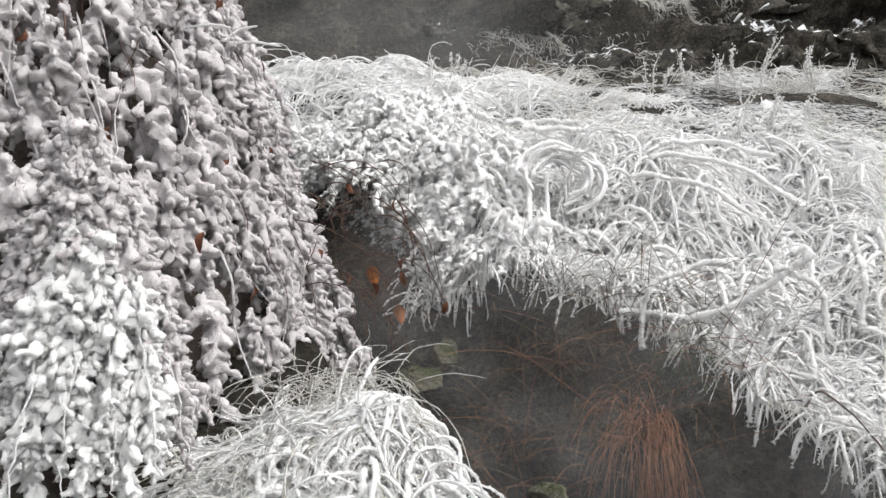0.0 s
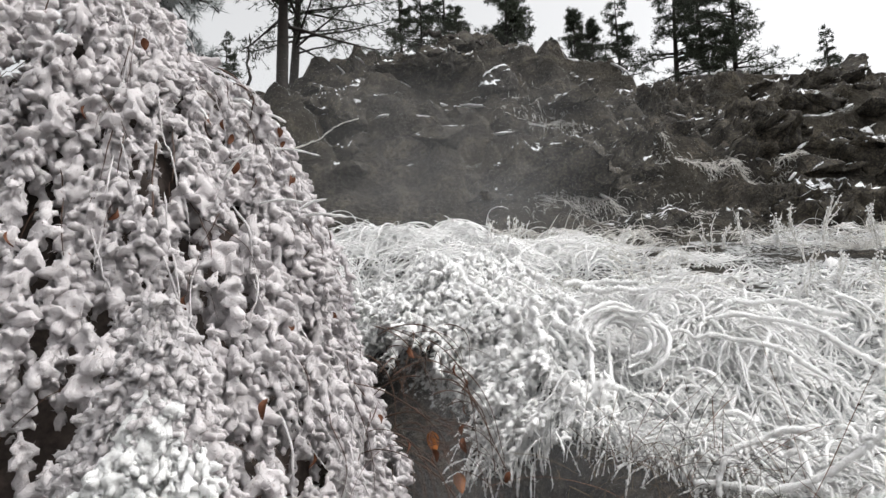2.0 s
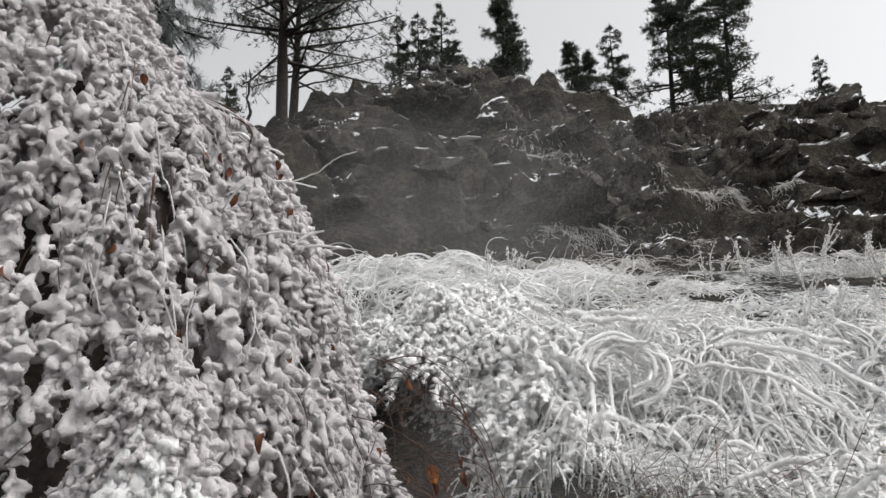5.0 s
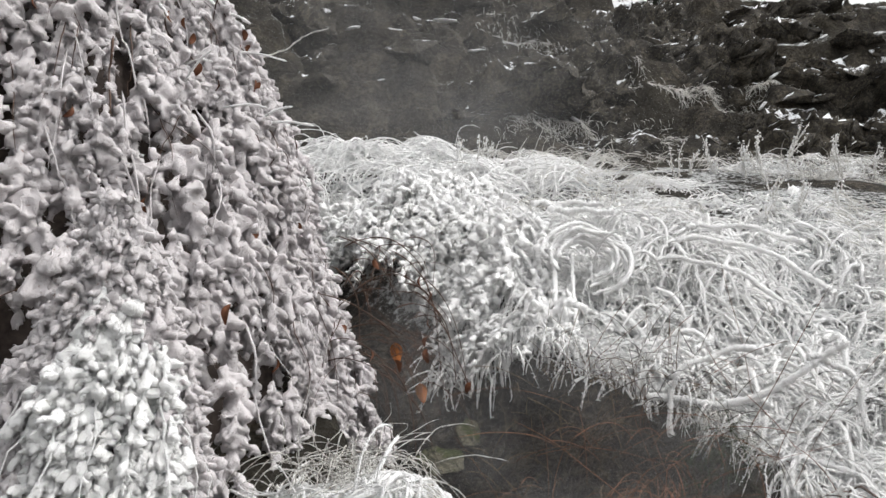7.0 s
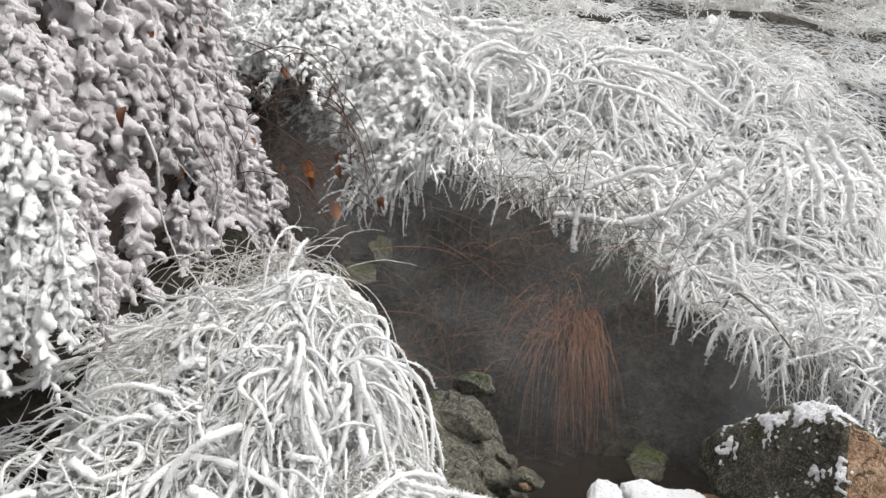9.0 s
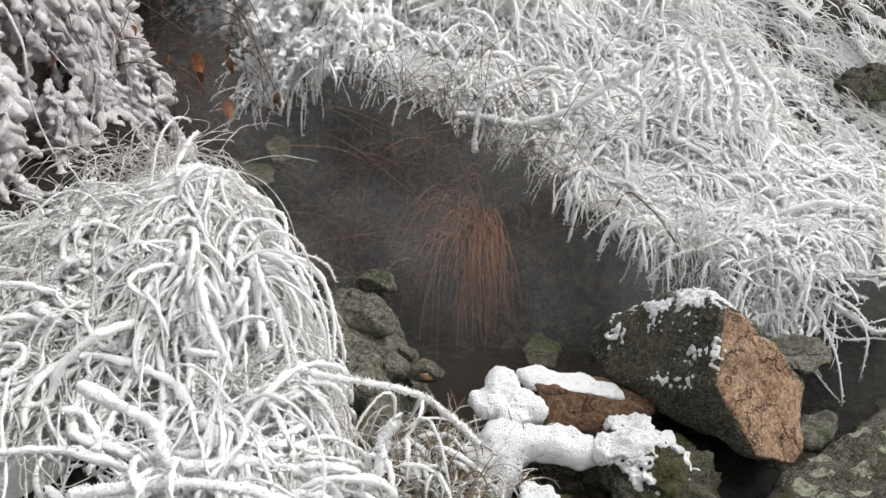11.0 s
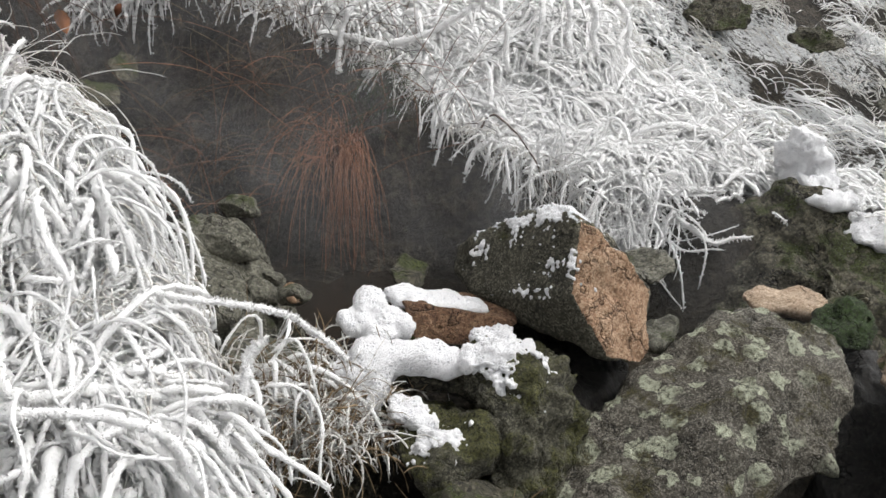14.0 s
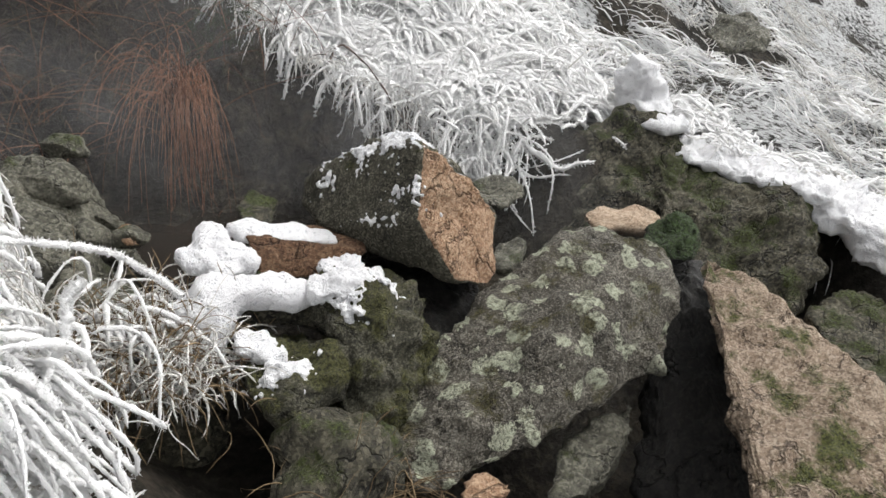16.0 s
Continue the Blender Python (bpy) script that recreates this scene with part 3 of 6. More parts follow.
rock('stone', 'pale wet stone under the lichen boulder',
     [(1.41, 0.78, 0.01), (1.57, 0.78, 0.02), (1.73, 0.81, 0.05), (1.65, 0.73, 0.02), (1.53, 0.69, -0.01), (1.39, 0.65, -0.02), (1.27, 0.69, -0.02), (1.74, 0.88, -0.29)],
     WET_STONE, seed=12)
rock('stone', 'grey stone among the frosted grass',
     [(3.77, 2.24, 0.73), (3.88, 2.27, 0.82), (4.01, 2.16, 0.86), (4.02, 2.03, 0.81), (3.93, 1.96, 0.7), (3.75, 2.06, 0.68), (4.29, 2.35, 0.71)],
     WET_STONE, seed=13)
rock('stone', 'dark stone topped with snow in the frosted grass',
     [(3.96, 3.87, 0.97), (4.07, 3.92, 1.1), (4.31, 3.81, 1.13), (4.36, 3.68, 1.06), (4.24, 3.57, 0.94), (4.02, 3.66, 0.9), (4.54, 4.14, 1.0)],
     DARK_MOSSY, seed=14)
rock('stone', 'dark stone in the frosted slope',
     [(4.26, 3.24, 0.91), (4.36, 3.28, 1.0), (4.48, 3.13, 1.01), (4.46, 2.97, 0.92), (4.28, 3.04, 0.86), (4.75, 3.42, 0.9)],
     DARK_MOSSY, seed=15)
# fills the crack; wet rock blackened to carry the crack's shadow
rock('stone', 'wet rock painted black as the shadow in the gap between the boulders',
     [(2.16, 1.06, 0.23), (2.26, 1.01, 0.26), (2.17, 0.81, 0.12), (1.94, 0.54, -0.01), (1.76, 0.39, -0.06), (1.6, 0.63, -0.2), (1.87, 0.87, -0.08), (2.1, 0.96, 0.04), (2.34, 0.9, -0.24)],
     SHADED_WET, seed=22)
rock('stone', 'dull mossy rock beside the tan boulder',
     [(2.55, 0.76, 0.12), (2.8, 0.76, 0.16), (2.85, 0.61, 0.17), (2.6, 0.4, 0.13), (2.35, 0.35, 0.07), (2.42, 0.59, 0.11), (2.99, 0.72, -0.08)],
     DARK_MOSSY, seed=23)
rock('stone', 'angular grey-green stone at the edge of the pool',
     [(0.43, 2.2, 0.37), (0.5, 2.22, 0.41), (0.58, 2.2, 0.4), (0.64, 2.13, 0.33), (0.62, 2.1, 0.28), (0.52, 2.11, 0.27), (0.44, 2.15, 0.3), (0.51, 2.11, 0.37), (0.54, 2.12, 0.34), (0.57, 2.39, 0.24)],
     WET_STONE, bevel=0.006, rough=0.009, grow=1.03, fine=0.015, seed=16)
rock('stone', 'cracked greenish stone beside the frosted tussock',
     [(0.38, 1.94, 0.36), (0.43, 1.95, 0.38), (0.49, 1.92, 0.35), (0.54, 1.87, 0.3), (0.51, 1.81, 0.24), (0.43, 1.81, 0.22), (0.38, 1.86, 0.27), (0.43, 1.83, 0.34), (0.46, 1.84, 0.31), (0.49, 2.1, 0.19)],
     WET_STONE, bevel=0.006, rough=0.009, grow=1.03, fine=0.015, seed=17)
rock('stone', 'small wet stone at the edge of the pool',
     [(0.53, 1.92, 0.29), (0.57, 1.93, 0.31), (0.63, 1.9, 0.29), (0.63, 1.86, 0.24), (0.56, 1.86, 0.22), (0.53, 1.88, 0.24), (0.55, 1.85, 0.3), (0.58, 1.85, 0.27), (0.62, 2.11, 0.15)],
     WET_STONE, bevel=0.006, rough=0.009, grow=1.03, fine=0.015, seed=24)
rock('stone', 'small grey stone at the waterline',
     [(0.61, 2.01, 0.28), (0.64, 2.01, 0.29), (0.68, 1.99, 0.27), (0.67, 1.97, 0.24), (0.62, 1.98, 0.24), (0.62, 1.95, 0.3), (0.65, 1.95, 0.27), (0.7, 2.21, 0.15)],
     WET_STONE, bevel=0.006, rough=0.009, grow=1.03, fine=0.015, seed=25)
rock('stone', 'rounded wet stone in the shallow pool',
     [(0.54, 2.4, 0.38), (0.6, 2.4, 0.4), (0.67, 2.38, 0.39), (0.68, 2.35, 0.34), (0.59, 2.36, 0.33), (0.59, 2.33, 0.4), (0.63, 2.33, 0.37), (0.66, 2.61, 0.28)],
     WET_STONE, bevel=0.006, rough=0.009, grow=1.03, fine=0.015, seed=26)
rock('stone', 'pale flat stone in the shallow pool',
     [(0.63, 1.84, 0.29), (0.67, 1.84, 0.31), (0.72, 1.82, 0.29), (0.72, 1.8, 0.27), (0.67, 1.8, 0.26), (0.63, 1.82, 0.27), (0.65, 1.78, 0.32), (0.68, 1.78, 0.29), (0.73, 2.04, 0.17)],
     WET_STONE, bevel=0.006, rough=0.009, grow=1.03, fine=0.015, seed=27)
rock('stone', 'broad grey-green stone under the edge of the tussock',
     [(0.34, 1.74, 0.34), (0.47, 1.7, 0.29), (0.6, 1.78, 0.2), (0.6, 1.95, 0.22), (0.42, 1.98, 0.38), (0.66, 1.92, 0.02), (0.42, 1.66, 0.0), (0.34, 1.9, 0.0), (0.52, 1.84, 0.33)],
     WET_STONE, bevel=0.012, rough=0.02, fine=0.016, seed=37)
rock('stone', 'cracked wet stone on the slope to the stone pile',
     [(0.42, 1.52, 0.26), (0.56, 1.5, 0.22), (0.68, 1.58, 0.14), (0.64, 1.74, 0.16), (0.46, 1.72, 0.28), (0.7, 1.66, -0.05), (0.48, 1.48, -0.05), (0.42, 1.7, -0.05)],
     WET_STONE, bevel=0.012, rough=0.02, fine=0.016, seed=38)
rock('stone', 'flat greenish boulder at the back of the pool',
     [(0.38, 2.25, 0.34), (0.52, 2.3, 0.37), (0.66, 2.28, 0.28), (0.72, 2.14, 0.16), (0.6, 2.06, 0.22), (0.42, 2.12, 0.3), (0.75, 2.4, 0.0), (0.45, 2.1, -0.05), (0.8, 2.1, -0.05)],
     WET_STONE, bevel=0.012, rough=0.022, fine=0.018, seed=39)
rock('stone', 'small pale stone in the shallow water',
     [(0.63, 1.83, 0.29), (0.67, 1.88, 0.3), (0.73, 1.86, 0.28), (0.72, 1.8, 0.27), (0.63, 1.74, 0.3), (0.71, 1.95, 0.22)],
     GRANITE_TAN, seed=18)
rock('stone', 'rounded wet stone in the hollow',
     [(0.09, 3.27, 0.59), (0.18, 3.38, 0.62), (0.3, 3.37, 0.59), (0.3, 3.26, 0.54), (0.17, 3.16, 0.54), (0.19, 3.56, 0.51)],
     DARK_MOSSY, bevel=0.006, rough=0.011, grow=1.1, seed=19)
rock('stone', 'rounded wet stone in the hollow',
     [(0.29, 3.58, 0.64), (0.35, 3.69, 0.68), (0.42, 3.68, 0.65), (0.41, 3.56, 0.58), (0.32, 3.47, 0.59), (0.36, 3.78, 0.6)],
     DARK_MOSSY, bevel=0.006, rough=0.011, grow=1.1, seed=20)
rock('stone', 'wet stone at the foot of the hollow',
     [(1.02, 1.92, 0.28), (1.1, 2.01, 0.28), (1.17, 1.96, 0.26), (1.11, 1.86, 0.24), (1.0, 1.81, 0.28), (1.15, 2.06, 0.18)],
     DARK_MOSSY, bevel=0.006, rough=0.011, grow=1.1, seed=21)


# ---- snow on the stones ----
ICO4 = ico(4)


def snow_cap(label, pads, seed, lump=0.016):
    """A soft cap of snow: rounded pads melted into one skin. A pad: centre, half sizes, turn about z and tilt."""
    made = []
    for q, (centre, size, turn, tilt) in enumerate(pads):
        v = np.sign(ICO4[0]) * np.abs(ICO4[0]) ** 0.62 * np.array(size) * [1.0, 1.0, 0.78]
        v = v @ np.array(Euler((0, radians(tilt), radians(turn))).to_matrix()).T + np.array(centre)
        made.append((v, ICO4[1]))
    ob = new("snow_drift", mesh_of("snow_drift", *merged(made), SNOW))
    mod = ob.modifiers.new("skin", "REMESH")
    mod.mode, mod.voxel_size = "VOXEL", 0.007 if len(pads) < 7 and pads[0][0][0] < 2 else 0.016
    me = bpy.data.meshes.new_from_object(ob.evaluated_get(bpy.context.evaluated_depsgraph_get()))
    bpy.data.objects.remove(ob)
    me.name = "snow_drift"
    bm = bmesh.new()
    bm.from_mesh(me)
    for _ in range(3):
        bmesh.ops.smooth_vert(bm, verts=bm.verts, factor=0.5, use_axis_x=True, use_axis_y=True, use_axis_z=True)
    bm.normal_update()
    for v in bm.verts:
        p = v.co + Vector((seed, 0, 0))
        v.co += v.normal * lump * (1.4 * noise.fractal(p * 16, 1.0, 2.0, 4) + 0.5 * noise.noise(p * 70) + 0.45 * noise.noise(p * 150))
    for f in bm.faces:
        f.smooth = True
    bm.to_mesh(me)
    bm.free()
    return thing("snow_drift", label, "snow", mesh=me)


snow_cap("smooth cap of snow on the brown slab", [((0.890, 1.540, 0.390), (0.045, 0.05, 0.024), 0, 0), ((0.970, 1.510, 0.380), (0.075, 0.06, 0.024), -14, 3), ((1.060, 1.480, 0.370), (0.06, 0.045, 0.018), -14, 6)], 1, 0.006)
snow_cap("thick rounded snow on the upper pile stone", [((0.780, 1.510, 0.390), (0.045, 0.05, 0.05), -20, 0), ((0.830, 1.450, 0.360), (0.05, 0.05, 0.045), -20, 10), ((0.730, 1.470, 0.370), (0.045, 0.05, 0.035), 0, 0), ((0.780, 1.430, 0.360), (0.05, 0.05, 0.03), 0, 0)], 2, 0.009)
snow_cap("flat snow on the middle pile stone", [((0.790, 1.340, 0.330), (0.055, 0.05, 0.058), -27, 0), ((0.860, 1.310, 0.330), (0.055, 0.05, 0.055), -27, 0), ((0.910, 1.280, 0.330), (0.045, 0.045, 0.05), -27, 0), ((0.730, 1.380, 0.330), (0.045, 0.05, 0.055), 0, 0), ((0.720, 1.320, 0.280), (0.04, 0.045, 0.075), 0, 0), ((0.67, 1.36, 0.29), (0.045, 0.05, 0.05), 0, 0), ((0.69, 1.28, 0.235), (0.045, 0.04, 0.045), 0, 0)], 3, 0.011)
snow_cap("patch of snow on the mossy stone", [((0.770, 1.200, 0.270), (0.05, 0.045, 0.028), -30, 12), ((0.800, 1.180, 0.260), (0.035, 0.03, 0.025), 0, 12)], 4, 0.012)
snow_cap("melting snow on the crown of the mossy boulder", [((1.050, 1.240, 0.355), (0.08, 0.06, 0.033), -25, 10), ((0.975, 1.230, 0.35), (0.055, 0.045, 0.034), -25, 0), ((1.085, 1.205, 0.335), (0.045, 0.04, 0.028), -30, 20), ((1.050, 1.300, 0.360), (0.05, 0.05, 0.025), 0, 0)], 5, 0.018)
snow_cap("tall hump of snow on a stone behind the pool", [((2.83, 1.89, 0.60), (0.075, 0.08, 0.14), 0, 8), ((2.87, 1.86, 0.56), (0.09, 0.09, 0.10), 20, 0), ((2.822, 1.781, 0.50), (0.1, 0.09, 0.06), 20, 0)], 6, 0.022)
snow_cap("pillow of snow at the peak of the dark boulder", [((2.767, 1.657, 0.492), (0.1, 0.09, 0.04), -20, 0)], 7)
snow_cap("long blanket of snow over the dark boulder", [((2.92, 1.50, 0.385), (0.17, 0.16, 0.045), -60, 6), ((3.04, 1.33, 0.385), (0.21, 0.18, 0.05), -70, 4), ((3.12, 1.12, 0.36), (0.22, 0.19, 0.06), -80, 4),
                                                        ((3.13, 0.90, 0.31), (0.21, 0.19, 0.07), -80, 4), ((3.10, 0.70, 0.262), (0.2, 0.18, 0.08), -90, 4)], 8, 0.022)


def snow_crust(ob, label, spots, count, size, up=0.1):
    """A broken crust of snow on the faces of a stone that look up, gathered round a few spots."""
    me = ob.data
    co, no = np.empty(len(me.vertices) * 3), np.empty(len(me.vertices) * 3)
    me.vertices.foreach_get("co", co)
    me.vertices.foreach_get("normal", no)
    co, no = co.reshape(-1, 3), no.reshape(-1, 3)
    w = sum(np.exp(-np.sum((co - np.array(c)) ** 2, axis=1) / (2 * r * r)) for c, r in spots)
    w = w * (no[:, 2] > up) * (smooth(-0.08, 0.1, fbm(co[:, 0] * 16 + co[:, 2] * 9, co[:, 1] * 16, 3, 88)))
    own = rng.choice(len(co), count, p=w / w.sum())
    half = size * rng.uniform(0.35, 1.2, (count, 1)) * np.array([[1.0, 1.0, 0.7]])
    at = co[own] + rng.normal(0, 0.003, (count, 3)) - no[own] * half[:, :1] * 0.35
    ob = new("snow_crust", mesh_of("snow_crust", *lumps(at, half, random_turns(count), ICO2, 0.3), SNOW))
    skin = ob.modifiers.new("skin", "REMESH")
    skin.mode, skin.voxel_size, skin.use_smooth_shade = "VOXEL", 0.0032, True
    me = bpy.data.meshes.new_from_object(ob.evaluated_get(bpy.context.evaluated_depsgraph_get()))
    bpy.data.objects.remove(ob)
    return thing("snow_crust", label, "snow", "stuff", mesh=me)


snow_crust(tilted, "grainy patches of snow on the dark side of the tilted block", [((1.29, 1.45, 0.60), 0.035), ((1.22, 1.55, 0.54), 0.03), ((1.26, 1.34, 0.52), 0.03), ((1.24, 1.31, 0.46), 0.03), ((1.19, 1.38, 0.42), 0.02), ((1.17, 1.6, 0.47), 0.022), ((1.33, 1.47, 0.63), 0.03)], 1200, 0.0062, 0.0)
snow_crust(mossy, "grainy melting snow round the crown of the mossy boulder", [((1.04, 1.22, 0.36), 0.045), ((0.97, 1.18, 0.34), 0.03), ((1.09, 1.2, 0.33), 0.03)], 900, 0.007, 0.05)
snow_crust(mossy_small, "grainy snow on the small mossy stone", [((0.78, 1.14, 0.26), 0.035)], 420, 0.0075, 0.05)

# stones under the snow of the pile
rock("pile_stone", "snow-covered stone of the pile", [(0.685, 1.367, 0.125), (0.737, 1.520, 0.120), (0.902, 1.429, 0.116), (0.867, 1.347, 0.119), (0.711, 1.392, 0.323), (0.766, 1.506, 0.349), (0.889, 1.432, 0.326), (0.852, 1.370, 0.309)], DARK_MOSSY, seed=31)
rock("pile_stone", "flat stone of the pile under snow", [(0.733, 1.343, 0.294), (0.979, 1.236, 0.287), (0.996, 1.297, 0.296), (0.770, 1.405, 0.301), (0.751, 1.343, 0.243), (0.956, 1.254, 0.238), (0.973, 1.315, 0.236), (0.789, 1.385, 0.241)], DARK_MOSSY, seed=32, bevel=0.01)
rock("pile_stone", "stone at the corner of the pile", [(0.649, 1.233, 0.029), (0.747, 1.278, 0.024), (0.723, 1.337, 0.024), (0.644, 1.333, 0.027), (0.666, 1.248, 0.248), (0.745, 1.273, 0.255), (0.732, 1.332, 0.264), (0.662, 1.318, 0.247)], DARK_MOSSY, seed=33, bevel=0.02)

# ---- crags of the hill ----
CRAG = rock_material("dark_crag", (0.010, 0.009, 0.008), (0.035, 0.030, 0.023), (0.10, 0.085, 0.062), 14, snow=0.22, snow_scale=3.5, moss=0.2, moss_color=(0.03, 0.03, 0.012))
g = random.Random(5)
for i in range(26):
    x, y = g.uniform(-4.5, 9.0), g.uniform(9.5, 14.2)
    r = g.uniform(0.4, 1.7) * (1.0 if y < 13 else 0.6)
    z0 = float(ground(x, y)) - 0.5 * r
    turn = Euler((g.uniform(-0.3, 0.3), g.uniform(-0.7, 0.0), g.uniform(-0.5, 0.5))).to_matrix()
    pts = []
    for _ in range(13):
        d = Vector((g.gauss(0, 1), g.gauss(0, 1), g.gauss(0, 1))).normalized()
        d = Vector((d.x * 1.5, d.y * 0.9, d.z * 0.75)) * r * g.uniform(0.75, 1.1)
        pts.append(tuple(turn @ d + Vector((x, y, z0))))
    rock("crag", "dark rock outcrop with snow on its ledges", pts, CRAG, rough=0.07 * r + 0.03, bevel=0.03 * r, seed=i, fine=0.15, group="rock outcrops of the hill")
for i in range(70):
    x, y = g.uniform(-2.5, 8.5), g.uniform(9.6, 13.8)
    r = g.uniform(0.12, 0.42)
    z0 = float(ground(x, y)) - 0.2 * r
    turn = Euler((g.uniform(-0.4, 0.4), g.uniform(-0.7, 0.2), g.uniform(-0.8, 0.8))).to_matrix()
    pts = []
    for _ in range(10):
        d = Vector((g.gauss(0, 1), g.gauss(0, 1), g.gauss(0, 1))).normalized()
        pts.append(tuple(turn @ (Vector((d.x * 1.7, d.y, d.z * 0.7)) * r * g.uniform(0.7, 1.15)) + Vector((x, y, z0))))
    rock("crag", "small broken rock on the dark hillside", pts, CRAG, rough=0.05 * r + 0.01, bevel=0.05 * r, seed=i + 50, fine=0.11, group="rock outcrops of the hill")
rock("boulder", "rounded boulder on the hill capped with snow", [(0.75, 11.8, 5.9), (1.45, 11.8, 5.85), (1.5, 12.3, 5.9), (0.8, 12.4, 5.9), (0.85, 11.85, 6.2), (1.1, 11.9, 6.42), (1.4, 11.9, 6.2), (1.2, 12.3, 6.35)],
     rock_material("capped_stone", (0.02, 0.018, 0.016), (0.05, 0.045, 0.04), (0.12, 0.11, 0.1), 12, snow=1.3, snow_scale=2.0), seed=90, rough=0.04, bevel=0.1, fine=0.08)


# thin snow lying on the ledges of the hill
k = 900
px, py = rng.uniform(-2.5, 9.5, k), rng.uniform(9.9, 14.3, k)
lie = np.abs(ground(px, py + 0.1) - ground(px, py - 0.1)) / 0.2
order = np.argsort(lie + 0.25 * smooth(2.0, 0.0, px) + rng.uniform(0, 0.25, k))[:260]
px, py = px[order], py[order]
tilt = np.arctan((ground(px + 0.15, py) - ground(px - 0.15, py)) / 0.3)
turns = np.zeros((260, 3, 3))
turns[:, 0, 0], turns[:, 0, 2], turns[:, 1, 1], turns[:, 2, 0], turns[:, 2, 2] = np.cos(tilt), -np.sin(tilt), 1, np.sin(tilt), np.cos(tilt)
half = np.column_stack([rng.uniform(0.05, 0.2, 260), rng.uniform(0.03, 0.07, 260), rng.uniform(0.012, 0.03, 260)])
v, f = lumps(np.column_stack([px, py, ground(px, py) + 0.02]), half, turns, ICO2, 0.25)
thing("snow_patches", "thin patches of snow on the ledges of the dark hill", "snow", "stuff", mesh=mesh_of("snow_patches", v, f, SNOW))


# ---- frosted grass ----
def drape(starts, dirs, length, n, gravity, curl, surface, clear=0.01, jitter=0.06, own=None):
    """Paths of limp stalks that leave their starts, bend down, curl and lie on the surface. surface(x, y) gives its height."""
    k = len(starts)
    p, d = np.array(starts, float), np.array(dirs, float)
    d /= np.linalg.norm(d, axis=1, keepdims=True) + 1e-9
    step = (np.asarray(length) / (n - 1))[:, None]
    spin, wave = rng.normal(0, curl, k), rng.uniform(0, 6.28, k)
    if own is not None:
        spin, wave = 0.35 * spin + 0.9 * spin[own], 0.1 * wave + wave[own]
    clear = np.broadcast_to(clear, k)
    path = [p.copy()]
    for i in range(n - 1):
        a = (spin * (1 + 0.8 * np.sin(wave + i * 9.0 / n))) / n
        c, s_ = np.cos(a), np.sin(a)
        d = np.column_stack([c * d[:, 0] - s_ * d[:, 1], s_ * d[:, 0] + c * d[:, 1], d[:, 2]])
        d = d + np.array([0, 0, -1]) * np.asarray(gravity).reshape(-1, 1) * 12 / n + rng.normal(0, jitter, (k, 3))
        d /= np.linalg.norm(d, axis=1, keepdims=True) + 1e-9
        q = p + d * step
        low = surface(q[:, 0], q[:, 1]) + clear
        hit = q[:, 2] < low
        q[:, 2] = np.maximum(q[:, 2], low)
        moved = (q - p) / (np.linalg.norm(q - p, axis=1, keepdims=True) + 1e-9)
        d = np.where(hit[:, None], moved, d)
        p = p + moved * step
        path.append(p.copy())
    return np.stack(path, 1)


def taper(k, n, r_lo, r_hi, tip=0.7):
    r = (r_lo + (r_hi - r_lo) * rng.uniform(0, 1, (k, 1)) ** 2) * np.linspace(1, tip, n)
    r = r * (1 + 0.28 * rng.uniform(-1, 1, (k, n)))
    r[:, -1] *= 0.12
    r[:, 0] *= 0.2
    return r


def downhill(x, y, surface, e=0.08):
    gx_ = (surface(x + e, y) - surface(x - e, y)) / (2 * e)
    gy_ = (surface(x, y + e) - surface(x, y - e)) / (2 * e)
    return np.stack([-gx_, -gy_], 1)


def rime_needles(name, paths, radii, per, length, parent):
    """Tiny crystals that stand off the stalks."""
    k, n, _ = paths.shape
    i, j, f = rng.integers(k, size=k * per), rng.integers(n - 1, size=k * per), rng.uniform(0, 1, (k * per, 1))
    c = paths[i, j] * (1 - f) + paths[i, j + 1] * f
    ax = paths[i, j + 1] - paths[i, j]
    ax /= np.linalg.norm(ax, axis=1, keepdims=True) + 1e-9
    d = np.cross(ax, rng.normal(0, 1, ax.shape))
    d /= np.linalg.norm(d, axis=1, keepdims=True) + 1e-9
    r = radii[i, j][:, None]
    w = np.cross(ax, d) * 0.3 + ax * 0.9
    a, tip = c + d * r * 0.8, c + d * (r + length * rng.uniform(0.4, 1.2, (len(i), 1))) + ax * rng.normal(0, 0.3, (len(i), 1)) * length
    half = w * length * 0.42
    v = np.stack([a - half, a + half, tip], 1).reshape(-1, 3)
    return child(name, mesh_of(name, v, np.arange(len(v)).reshape(-1, 3), FROST, False), parent, kind="stuff")


def mound(x, y):
    """The near tussock over the terrace."""
    h = 0.22 * np.exp(-(((x - 0.07) / 0.36) ** 2) - ((y - 1.66) / 0.36) ** 2) + 0.10 * np.exp(-(((x + 0.35) / 0.3) ** 2) - ((y - 1.25) / 0.25) ** 2)
    h = h + 0.16 * np.exp(-(((x - 0.18) / 0.26) ** 2) - ((y - 1.1) / 0.2) ** 2)
    return ground(x, y) + h + 0.03 * fbm(x * 7, y * 7, 2, 19)


